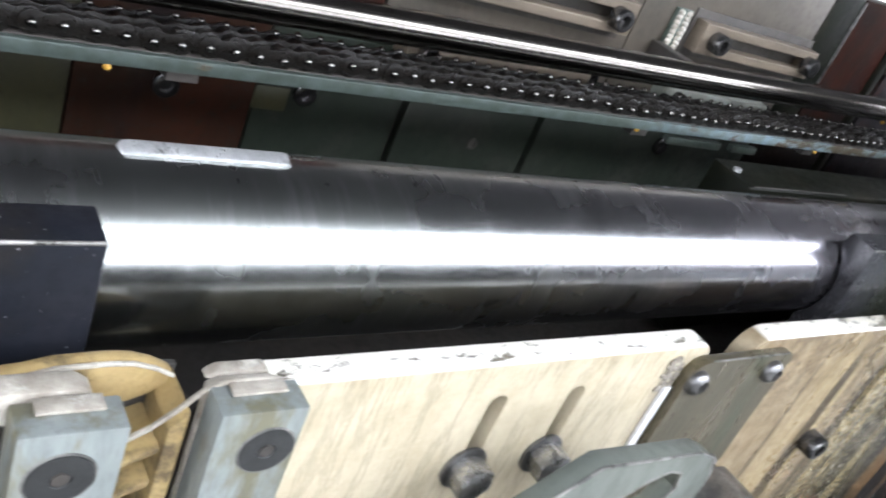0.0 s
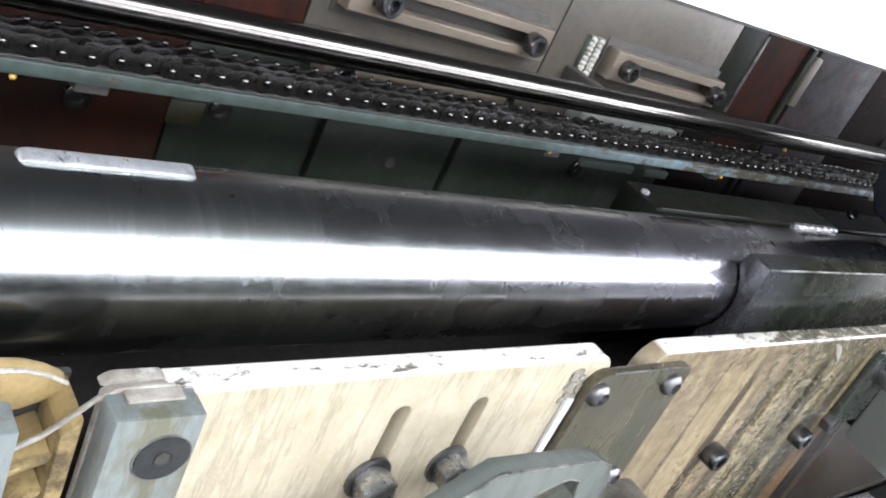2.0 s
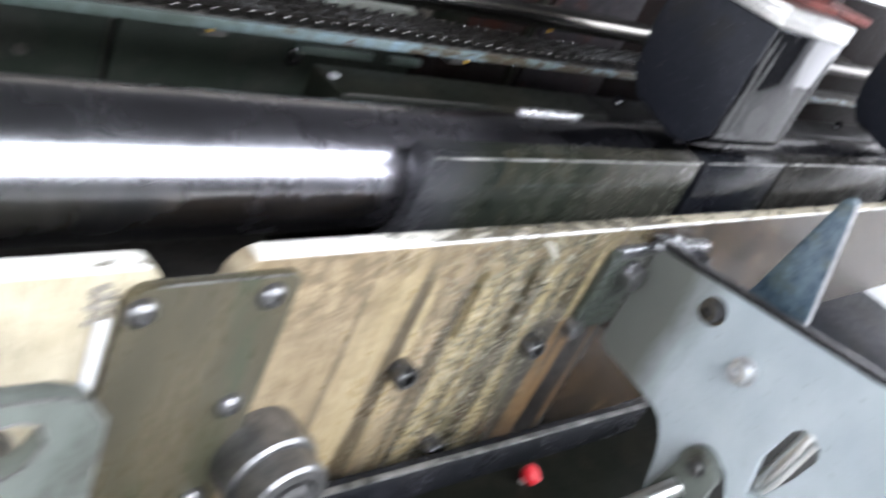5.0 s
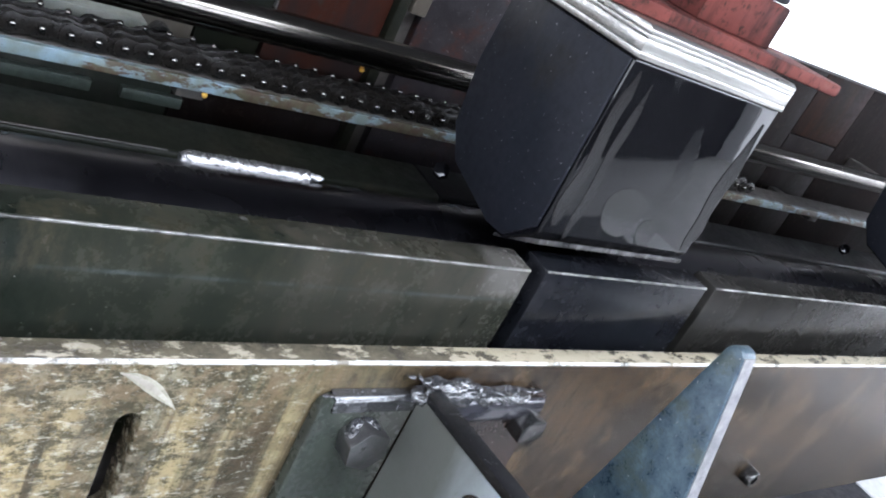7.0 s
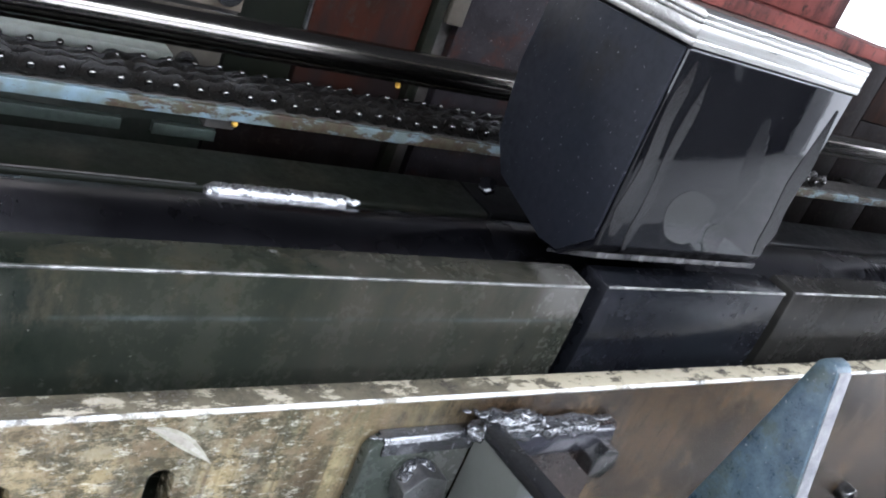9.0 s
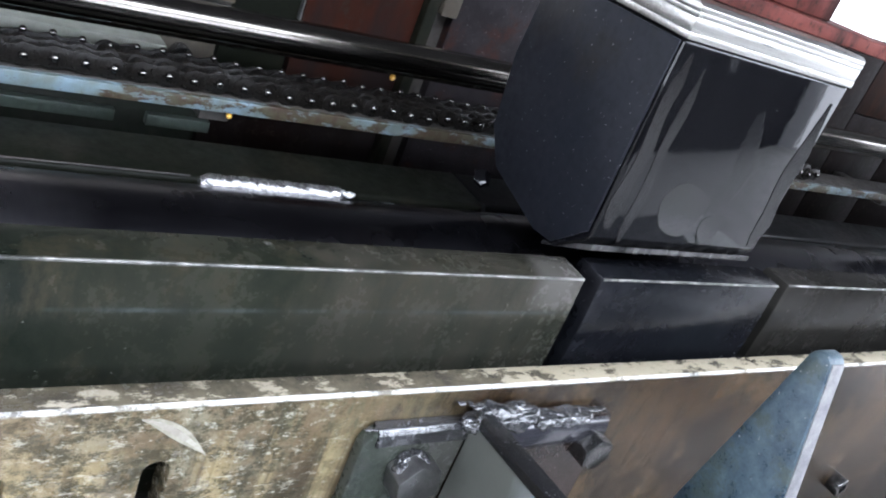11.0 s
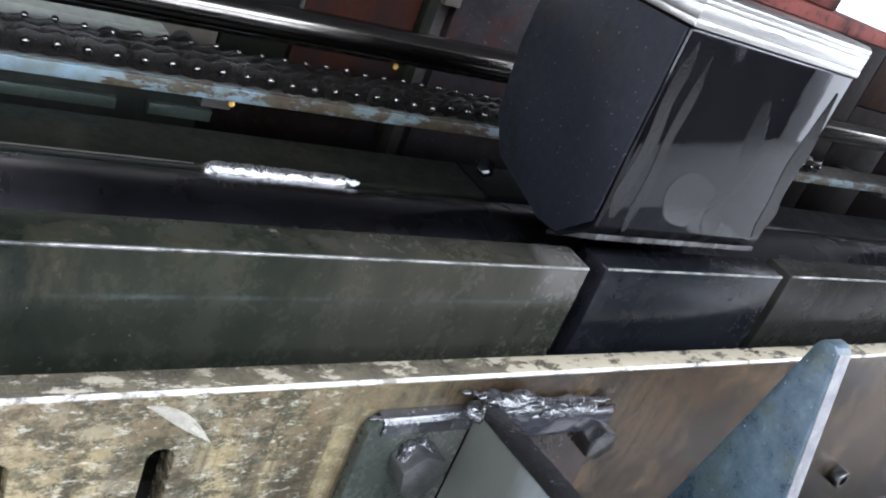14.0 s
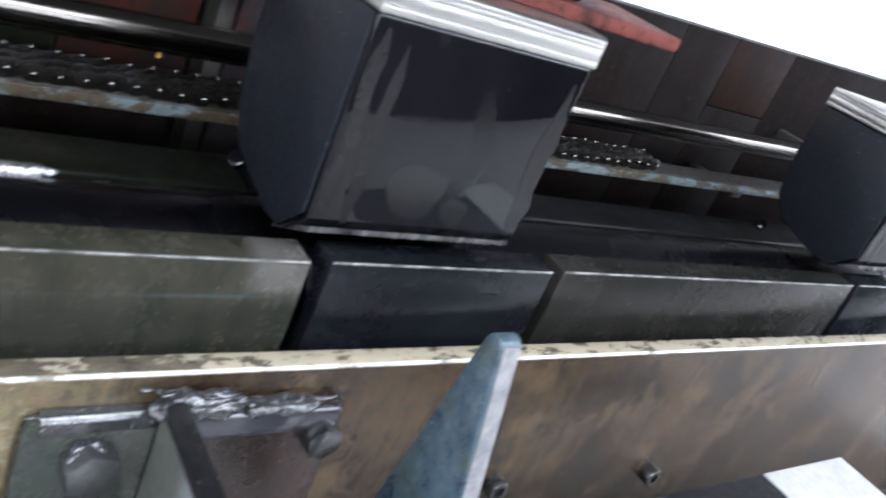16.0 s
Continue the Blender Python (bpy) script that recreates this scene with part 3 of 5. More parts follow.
def socket_bolt(name, x, y, z, r, label, group="", material=None, way=(0, -1, 0), domed=False, height=None):
    """A cap screw: a knurled or domed head with a hexagon socket, its seat at (x, y, z)."""
    material = material or BOLT_BLACK
    h = height or (r * 0.75 if domed else r * 1.25)
    t = thing(name, (x, y, z), label, "bolt", group)
    s = r * 0.5
    if domed:
        prof = [(0, r), (h * 0.35, r), (h * 0.7, r * 0.86), (h * 0.93, r * 0.62), (h, s * 1.06), (h * 0.45, s * 0.98), (h * 0.44, 0.0005)]
    else:
        prof = [(0, r * 0.98), (h * 0.06, r), (h * 0.88, r), (h, r * 0.9), (h, s * 1.06), (h * 0.45, s * 0.98), (h * 0.44, 0.0005)]
    part("head", lathe(prof, (x, y, z), way, 24), material, t)
    return t


def hex_bolt(name, x, y, z, af, label, group="", material=None, washer=True, way=(0, -1, 0), turn=12):
    """A hexagon bolt on its washer, its seat at (x, y, z)."""
    material = material or BOLT_BLACK
    t = thing(name, (x, y, z), label, "bolt", group)
    w = Vector(way)
    at = Vector((x, y, z))
    d = 0.0
    if washer:
        part("washer", lathe([(0, af * 0.7), (0.0025, af * 0.7), (0.003, af * 0.66), (0.003, af * 0.2)], at, way, 28), BOLT_STEEL, t, "round steel washer")
        d = 0.003
    bm = rod_mesh(at + w * d, at + w * (d + af * 0.62), af / 2 / math.cos(math.pi / 6), 6, 0.0)
    bmesh.ops.rotate(bm, verts=bm.verts, cent=at, matrix=Matrix.Rotation(radians(turn), 3, w))
    bevelled(bm, af * 0.05, 2)
    part("head", bm, material, t)
    return t


# ---- the hall ----
def hall():
    tagged(part("floor", block(-7, 13, -5.2, 8.2, -0.2, 0.0, 0), CONCRETE), "grey worn concrete hall floor", "floor", kind="structure")
    roof = bmesh.new()
    for x0, x1, y0, y1 in ((-7, 13, -5.2, -4.3), (-7, 13, -2.3, 8.2), (-7, -5, -4.3, -2.3), (12.4, 13, -4.3, -2.3)):
        bmesh.ops.create_cube(roof, size=1, matrix=Matrix.LocRotScale(((x0 + x1) / 2, (y0 + y1) / 2, 4.7), None, (x1 - x0, y1 - y0, 0.2)))
    tagged(part("ceiling", roof, ROOF_STEEL), "dark sheet steel hall roof with a long rooflight", "ceiling", kind="structure")
    tagged(part("backdrop_rooflight", block(-5, 12.4, -4.3, -2.3, 4.9, 4.92, 0), DAYLIGHT), "bright overcast daylight over the rooflight", "sky", kind="structure")

    def wall(name, x0, x1, y0, y1, openings, along):
        bm = bmesh.new()
        lo, hi, (a, b, z0, z1) = (x0, x1, openings) if along == "x" else (y0, y1, openings)
        for p, q, u, v in ((lo, hi, 0, z0), (lo, hi, z1, 4.6), (lo, a, z0, z1), (b, hi, z0, z1)):
            if q <= p:
                continue
            box = (p, q, y0, y1) if along == "x" else (x0, x1, p, q)
            bmesh.ops.create_cube(bm, size=1, matrix=Matrix.LocRotScale(((box[0] + box[1]) / 2, (box[2] + box[3]) / 2, (u + v) / 2), None, (box[1] - box[0], box[3] - box[2], v - u)))
        tagged(part(name, bm, PLASTER), "grey plastered hall wall with a long window", "wall", kind="structure")

    wall("wall_front", -7, 13, -5.2, -5.0, (-5, 12.4, 2.52, 4.35), "x")
    # Unseen bar that parts the window's reflection from the added glow's.
    tagged(part("transom_front", block(-5, 12.4, -5.19, -5.01, 2.86, 2.96, 0.004), PLASTER), "unseen grey bar between the front window and the added glow", "transom", kind="structure")
    # Unseen dark panel, added for the black arm's front to mirror.
    tagged(part("dark_panel_front", block(-6.8, 12.8, -4.998, -4.98, 0.0, 2.45, 0.004), DARK_PANEL), "unseen dark panel added low on the front hall wall", "dado", kind="structure")
    wall("wall_back", -7, 13, 8.0, 8.2, (-6, 13, 0.05, 4.4), "x")
    wall("wall_east", 12.8, 13, -5.0, 8.0, (-4, 8.0, 0.05, 4.4), "y")
    # The west opening is assumed, to let fill light in.
    wall("wall_west", -7, -6.8, -5.0, 8.0, (-4, 4, 1.4, 3.4), "y")
    tagged(part("backdrop_front", block(-5.2, 12.6, -5.32, -5.3, 2.2, 2.91, 0), DAYLIGHT), "bright overcast daylight outside the front window", "sky", kind="structure")
    # Unseen glow, added to fill the gap between the roller's two highlights.
    tagged(part("upper_fill_glow", block(-5.2, 12.6, -5.32, -5.3, 2.912, 4.6, 0), DAYLIGHT_FAR), "added unseen dimmer glow above the front window", "sky", kind="structure")
    tagged(part("backdrop_back", block(-6.5, 14.5, 8.3, 8.32, 0.0, 4.8, 0), DAYLIGHT_FAR), "bright overcast daylight outside the back window", "sky", kind="structure")
    tagged(part("backdrop_east", block(13.1, 13.12, -4.5, 8.3, 0.0, 4.8, 0), DAYLIGHT_FAR), "bright overcast daylight outside the end window", "sky", kind="structure")
    # Unseen glow, added to brighten surfaces that face west.
    tagged(part("west_fill_glow", block(-7.12, -7.1, -4.4, 4.4, 1.2, 3.6, 0), DAYLIGHT), "added unseen glow behind the west opening", "sky", kind="structure")


hall()


# ---- the machine's frame ----
BED_X = (-1.2, 3.4)


def machine_bed():
    t = thing("machine_bed", (1.1, 0.5, 0), "dark iron bed of the machine under the roller", "machine bed")
    part("base", block(*BED_X, 0.32, 1.0, 0.0, 0.78, 0.004), DARK_PIT, t)
    part("front_rail", block(*BED_X, 0.29, 0.34, 0.50, 0.86, 0.004), DARK_PIT, t)
    part("sump", block(*BED_X, -0.05, 0.285, 0.30, 0.50, 0.006), BEAM_STEEL, t, "oily dark sump tray with swarf")


def frame_top(x):
    """The frame's top edge climbs a little along the machine."""
    return 1.255 + 0.035 * (x - 0.9)


def back_wall():
    """The upright frame behind the chain, in painted panels."""
    t = thing("back_frame", (1.1, 0.74, 0.78), "painted upright machine frame of red, green and grey panels", "machine frame")
    a, b = BED_X
    part("core", prism([(a, 0.78), (b, 0.78), (b, frame_top(b) - 0.005), (a, frame_top(a) - 0.005)], "y", 0.735, 0.742, 0.001), DARK_PIT, t)

    def panel(x0, x1, z0, z1, m, label="", y=0.72):
        x0, x1 = x0 + 0.0015, x1 - 0.0015
        ends = (frame_top(x1), frame_top(x0)) if z1 is None else (z1 - 0.001, z1 - 0.001)
        return part("panel", prism([(x0, z0 + 0.001), (x1, z0 + 0.001), (x1, ends[0]), (x0, ends[1])], "y", y, 0.7345, 0.0012), m, t, label)

    panel(a, 0.089, 0.79, 1.06, WALL_OLIVE, "dull olive painted panel")
    panel(0.089, 0.276, 0.79, 1.09, RED_LOW, "old red primer panel")
    panel(a, 0.089, 1.06, None, RED, "old red primer panel")
    panel(0.089, 0.276, 1.09, None, RED, "old red primer panel")
    panel(0.276, 0.463, 0.79, 1.05, WALL_GREEN, "dull green painted panel")
    panel(0.472, 0.687, 0.79, 1.05, WALL_GREEN, "dull green painted panel")
    panel(0.696, 1.175, 0.79, 1.05, WALL_GREEN, "dull green painted panel")
    panel(0.276, 0.395, 1.05, None, RED, "old red primer panel")
    panel(0.395, 0.775, 1.05, None, WALL_GREY, "warm grey painted panel")
    panel(0.775, 1.175, 1.05, None, WALL_GREY, "warm grey painted panel")
    # The shade under the rail is put into this panel's colour.
    panel(1.175, 1.40, 0.79, 1.05, RED_SHADED, "old red primer panel")
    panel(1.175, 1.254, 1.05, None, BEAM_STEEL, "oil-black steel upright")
    panel(1.2565, 1.40, 1.05, None, RED_DARKER, "darker old red primer panel")
    part("bright_edge", block(1.2545, 1.2560, 0.717, 0.7345, 1.12, frame_top(1.255) - 0.004, 0.0003), EDGE_STEEL, t, "thin rubbed bright edge")
    panel(1.40, 1.418, 0.90, None, BEAM_STEEL, "greasy steel upright strip", y=0.712)
    part("pale_strip", block(1.4195, 1.4425, 0.708, 0.7195, 1.165, frame_top(1.42) - 0.012, 0.002), WALL_GREY, t, "worn grey upright strip")
    panel(1.444, 1.70, 0.79, None, VIOLET_OILY, "oil-stained violet-grey panel")
    panel(1.70, 2.20, 0.79, None, RED_SHADED, "old red primer panel")
    panel(2.20, 2.345, 0.79, None, RED_SHADED, "old red primer panel")
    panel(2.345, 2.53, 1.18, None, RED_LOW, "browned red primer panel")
    panel(2.345, 2.53, 0.79, 1.18, RED_SHADED, "old red primer panel")
    panel(2.53, b, 0.79, None, RED_SHADED, "old red primer panel")
    part("cap", prism([(a, frame_top(a) + 0.0005), (b, frame_top(b) + 0.0005), (b, frame_top(b) + 0.0025), (a, frame_top(a) + 0.0025)], "y", 0.719, 0.7435, 0.0008), DARK_PIT, t, "dark worn top edge")
    part("label_plate", block(0.274, 0.314, 0.7175, 0.7195, 0.953, 0.981, 0.0004), WALL_OLIVE, t, "blank olive label plate")


machine_bed()
back_wall()
for bx, bz in ((0.178, 0.968), (0.332, 0.977), (0.95, 0.97)):
    socket_bolt("frame_bolt", bx, 0.7195, bz, 0.0135, "dark socket bolt in the painted frame", "bolts of the frame", height=0.007)
# A dark disc on the panel stands for a small shaded hole.
plug = thing("frame_hole_disc", (0.592, 0.7195, 0.938), "dark disc in place of a small hole in the green frame panel", "plug")
part("disc", lathe([(0, 0.008), (0.002, 0.008), (0.002, 0.005), (0.0008, 0.004)], (0.592, 0.7195, 0.938), (0, -1, 0), 20), DARK_PIT, plug)


def slotted_clamp(x0, x1, z0, z1, bolts, label):
    """A long slotted bar that is bolted on the frame."""
    t = thing("slotted_clamp_bar", ((x0 + x1) / 2, 0.70, (z0 + z1) / 2), label, "clamp bar", "clamp bars on the frame")
    zc = (z0 + z1) / 2
    hole = [(x0 + 0.03, zc + 0.009), (x0 + 0.03, zc - 0.009), (x1 - 0.02, zc - 0.009), (x1 - 0.02, zc + 0.009)]
    pierced("bar", [(x0, z0), (x1, z0), (x1, z1), (x0, z1)], [hole], 0.694, 0.7175, TAN_STEEL, t, 0.002)
    part("backing", block(x0 - 0.006, x1 + 0.006, 0.7176, 0.7196, z0 - 0.012, z1 + 0.012, 0.0005), DARK_PIT, t)
    for x in bolts:
        socket_bolt("clamp_bolt", x, 0.694, zc, 0.015, "black socket bolt in the slotted clamp bar", "bolts of the clamp bars")


slotted_clamp(0.425, 0.745, 1.128, 1.172, (0.47, 0.71), "tan slotted clamp bar with two socket bolts")
slotted_clamp(0.885, 1.172, 1.128, 1.172, (0.915, 1.150), "tan slotted clamp bar with socket bolts")
for x0, x1, m in ((0.422, 0.712, TAN_STEEL), (0.868, 1.115, STRIP_PALE)):
    bar = thing("guide_strip", ((x0 + x1) / 2, 0.70, 1.06), "pale guide strip low on the machine frame", "strip", "guide strips")
    part("strip", block(x0, x1, 0.690, 0.7195, 1.046, 1.074, 0.002), m, bar)
    for x in (x0 + 0.025, x1 + 0.022):
        socket_bolt("guide_bolt", x, 0.690 if x < x1 else 0.7195, 1.06, 0.011, "oily black socket bolt of the guide strip", "bolts of the guide strips")
for x0, x1 in ((0.95, 1.085), (1.117, 1.185)):
    bar = thing("low_strip", ((x0 + x1) / 2, 0.71, 0.985), "dull pale green strip on the frame under the rail", "strip", "strips under the rail")
    part("strip", block(x0, x1, 0.709, 0.7195, 0.9785, 0.9915, 0.0015), STRIP_GREEN, bar)
weld = thing("weld_strip", (0.858, 0.71, 1.15), "white painted weld strip beside the clamp bar", "weld")
part("strip", block(0.836, 0.868, 0.712, 0.7195, 1.112, 1.178, 0.002), STRIP_GREEN, weld, "grey-green angle under the weld")
for wx in (0.842, 0.859):
    bead = bmesh.new()
    for k in range(9):
        bmesh.ops.create_icosphere(bead, subdivisions=2, radius=1, matrix=Matrix.LocRotScale((wx + random.uniform(-0.001, 0.001), 0.711, 1.117 + k * 0.007), Euler((0, random.uniform(-0.3, 0.3), 0)), (0.0065, 0.0035, 0.0042)))
    part("bead", bead, WORN_PAINT, weld, "ragged pale painted bead")


# ---- rod, rail and chain ----
def guide_rod():
    t = thing("guide_rod", (1.1, 0.62, 1.1245), "polished round steel guide rod along the frame", "rod")
    part("shaft", rod_mesh((-1.1, 0.62, 1.1245), (3.3, 0.62, 1.1245), 0.0182, 32), ROD_STEEL, t)
    for x in (0.03, 0.82, 1.9, 2.6):
        part("bracket", block(x, x + 0.02, 0.632, 0.719, 1.112, 1.134, 0.002), DARK_PIT, t)
    t.rotation_euler.y = -0.025


def chain_rail():
    t = thing("chain_rail", (1.1, 0.61, 1.0485), "pale blue flat chain rail, chipped and rusty", "rail")
    part("face", block(-1.1, 3.3, 0.598, 0.606, 1.0485, 1.0615, 0.0012), RAIL_BLUE, t)
    part("shelf", block(-1.1, 3.3, 0.6063, 0.655, 1.0485, 1.0617, 0.001), DARK_PIT, t)
    for x in (0.15, 0.75, 1.145, 1.75, 2.4):
        part("lug", block(x - 0.015, x + 0.015, 0.607, 0.7175, 1.036, 1.048, 0.002), DARK_PIT, t)
    t.rotation_euler.y = -0.0155


def roller_chain():
    """A duplex roller chain that lies on the rail."""
    pitch, n0, n1 = 0.0238, -20, 90
    t = thing("roller_chain", (1.1, 0.63, 1.0485), "oily dark roller chain lying on the rail", "chain")
    z = 1.0722
    rings = ((0.6085, 0.6115), (0.626, 0.630), (0.6445, 0.6475))

    def link_mesh(inner):
        bm = bmesh.new()
        for y0, y1 in rings:
            dy = 0.0 if inner else -0.002
            pts = arc(0, 0, 0.0103, 90, 270, 6) + [(pitch / 2, -0.0078)] + arc(pitch, 0, 0.0103, -90, 90, 6) + [(pitch / 2, 0.0078)]
            low = [bm.verts.new((x, y0 + dy, w)) for x, w in pts]
            high = [bm.verts.new((x, y1 + dy, w)) for x, w in pts]
            bm.faces.new(low)
            bm.faces.new(high[::-1])
            for k in range(len(pts)):
                m = (k + 1) % len(pts)
                bm.faces.new((low[k], high[k], high[m], low[m]))
        if inner:
            for x in (0, pitch):
                for a, b in ((0.6117, 0.6258), (0.6302, 0.6443)):
                    rod_mesh((x, a, 0), (x, b, 0), 0.0078, 12, bm=bm)
        else:
            for x in (0, pitch):
                rod_mesh((x, 0.6045, 0), (x, 0.6500, 0), 0.0042, 10, bm=bm)
                for y in (0.6045, 0.6500):
                    bmesh.ops.create_icosphere(bm, subdivisions=2, radius=0.0037, matrix=Matrix.Translation((x, y - 0.0006, 0.0006)))
                # Bead added on the rear plate only to catch a sparkle.
                bmesh.ops.create_icosphere(bm, subdivisions=2, radius=0.0034, matrix=Matrix.Translation((x + 0.003, 0.644, 0.0102)))
        bmesh.ops.recalc_face_normals(bm, faces=bm.faces)
        rims = [e for e in bm.edges if e.calc_face_angle(0) > 1.2 and abs(e.verts[0].co.y - e.verts[1].co.y) < 1e-5]
        bmesh.ops.bevel(bm, geom=rims, offset=0.0007, segments=2, affect="EDGES", profile=0.5)
        mesh = bpy.data.meshes.new("chain_link")
        bm.to_mesh(mesh)
        bm.free()
        mesh.materials.append(CHAIN_STEEL)
        mesh.materials.append(PIN_STEEL)
        for p in mesh.polygons:
            p.use_smooth = True
            if not inner and (p.center.y < 0.6052 or p.center.y > 0.6480 or p.center.z > 0.0106):
                p.material_index = 1
        mesh.set_sharp_from_angle(angle=radians(35))
        return mesh

    meshes = (link_mesh(True), link_mesh(False))
    for n in range(n0, n1):
        ob = new("chain_link", meshes[n % 2])
        put_under(ob, t)
        ob.matrix_basis = Matrix.Translation((n * pitch, 0.63, z + random.uniform(-0.001, 0.001))) @ Euler((random.uniform(-0.09, 0.09), random.uniform(-0.05, 0.05), random.uniform(-0.03, 0.03))).to_matrix().to_4x4() @ Matrix.Translation((0, -0.63, 0))
    t.rotation_euler.y = -0.0155


guide_rod()
chain_rail()
roller_chain()
for dx, dy, dz in ((0.741, 0.606, 1.0395), (1.158, 0.604, 1.0455), (1.328, 0.62, 1.1085), (0.085, 0.604, 1.029), (1.83, 0.62, 1.121)):
    t = thing("grease_drop", (dx, dy, dz), "amber drop of grease hanging under the rail", "grease drop", "grease drops")
    part("drop", lathe([(0, 0.0004), (0.001, 0.0024), (0.003, 0.0034), (0.0055, 0.0026), (0.0075, 0.0005)], (dx, dy, dz - 0.0035), (0, 0, 1), 12), DROP_OIL, t)

# ---- the roller and its shells ----
RY, RZ, RR = 0.388, 1.002, 0.068


def main_roller():
    t = thing("main_roller", (1.1, RY, RZ), "long polished steel roller with bright smears", "roller")
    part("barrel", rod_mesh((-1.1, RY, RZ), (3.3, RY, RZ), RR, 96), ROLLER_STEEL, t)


main_roller()


def feather_key(x0, x1, y, z, label):
    t = thing("feather_key", ((x0 + x1) / 2, y, z), label, "key", "keys on the roller")
    r = 0.006
    pts = arc(x0 + r, 0, r, 90, 270, 6) + arc(x1 - r, 0, r, -90, 90, 6)
    bm = prism(pts, "y", -0.005, 0.006, 0.0012)
    bmesh.ops.rotate(bm, verts=bm.verts, matrix=Matrix.Rotation(radians(20), 3, "X"))
    bmesh.ops.translate(bm, verts=bm.verts, vec=(0, y, z))
    part("key", bm, KEY_STEEL, t)


def burred_key(x0, x1, y, z, label):
    """A key hammered half round, with slanting dents along it and burrs at its ends."""
    t = thing("feather_key", ((x0 + x1) / 2, y, z), label, "key", "keys on the roller")
    steps, sides = 72, 20
    prof = []
    for k in range(steps + 1):
        u = k / steps
        prof.append((u * (x1 - x0), 0.0074 * min(1.0, 0.55 + 9 * min(u, 1 - u))))
    bm = lathe(prof, (x0, y, z), (1, 0, 0), sides)
    for v in bm.verts:
        d = Vector((0, v.co.y - y, v.co.z - z))
        twist = math.atan2(d.z, -d.y)
        groove = max(0.0, math.sin((v.co.x - x0) * 2 * math.pi / 0.021 + twist * 1.2) - 0.72)
        v.co -= d * (0.5 * groove + 0.05 * noise.noise(v.co * 160))
    part("key", bm, BURR_STEEL, t)
    for x, n in ((x0 + 0.003, 7), (x1 - 0.002, 9)):
        burr = bmesh.new()
        for k in range(n):
            bmesh.ops.create_icosphere(burr, subdivisions=2, radius=0.0026, matrix=Matrix.LocRotScale((x + random.uniform(-0.005, 0.005), y - 0.004 + random.uniform(-0.003, 0.003), z + random.uniform(-0.006, 0.005)), Euler((0, random.uniform(-0.6, 0.6), 0)), (1.5, 1, 0.8)))
        part("burr", burr, KEY_STEEL, t, "bright hammered burr")


feather_key(0.036, 0.152, 0.391, 1.0685, "bright steel key standing on the roller")
burred_key(1.069, 1.190, 0.416, 1.0660, "bright burred steel key standing on the roller")

SLAB_GROUP = "bearing shells"


def front_shell(x0, x1, m, label, y=0.30, z=1.068):
    t = thing("bearing_shell", ((x0 + x1) / 2, y, 0.95), label, "bearing shell", SLAB_GROUP)
    pts = [(y + 0.004, 0.87), (y, 1.02), (y + 0.001, z), (y + 0.034, z + 0.002)]
    pts += [(RY + (RR + 0.002) * math.cos(radians(a)), RZ + (RR + 0.002) * math.sin(radians(a))) for a in (135, 150, 165, 180, 195, 210, 225)]
    pts += [(RY - 0.048, 0.87)]
    part("shell", prism(pts, "x", x0, x1, 0.0022), m, t)
    # Bright strip for the worn edge and for the highlight along it.
    part("edge_line", prism([(y + 0.0004, z - 0.0022), (y + 0.0003, z - 0.0007), (y + 0.0012, z + 0.0001), (y + 0.0024, z - 0.0001), (y + 0.002, z - 0.0018)], "x", x0 + 0.0015, x1 - 0.0015, 0.0003), EDGE_STEEL, t, "thin worn edge strip that carries the edge's highlight")
    return t


front_shell(0.826, 1.372, SLAB_STEEL, "long oily dark steel bearing shell before the roller")
front_shell(1.390, 1.654, BLACK_STEEL, "short black bearing shell under the black arm", 0.298, 1.070)
front_shell(1.670, 2.300, SLAB_STEEL, "long oily dark steel bearing shell before the roller", 0.2985, 1.071)
front_shell(2.316, 2.580, BLACK_STEEL, "short black bearing shell under the black arm", 0.298, 1.072)
front_shell(2.596, 3.1, SLAB_STEEL, "long oily dark steel bearing shell before the roller", 0.2985, 1.072)
front_shell(-0.9, 0.012, BLACK_PAINT, "black greasy bearing shell before the roller", 0.300, 1.064)


def back_beam():
    t = thing("back_beam", (2.0, 0.52, 0.95), "dark greasy beam behind the roller with a thin edge", "beam")
    part("beam", prism([(0.488, 0.80), (0.488, 1.031), (0.491, 1.034), (0.556, 1.037), (0.560, 0.80)], "x", 0.852, 1.40, 0.002), BEAM_STEEL, t)
    part("beam", prism([(0.488, 0.80), (0.488, 1.031), (0.491, 1.034), (0.556, 1.037), (0.560, 0.80)], "x", 1.403, 3.2, 0.002), BEAM_SHADED, t, "length of beam darkened for the shade past the arm")
    part("edge", rod_mesh((0.862, 0.489, 1.0345), (1.09, 0.489, 1.0345), 0.0009, 8), DARK_PIT, t, "thin worn edge strip")
    part("end_screw", lathe([(0, 0.006), (0.004, 0.006), (0.005, 0.004)], (0.862, 0.524, 1.0365), (0, 0, 1), 16), KEY_STEEL, t)


back_beam()


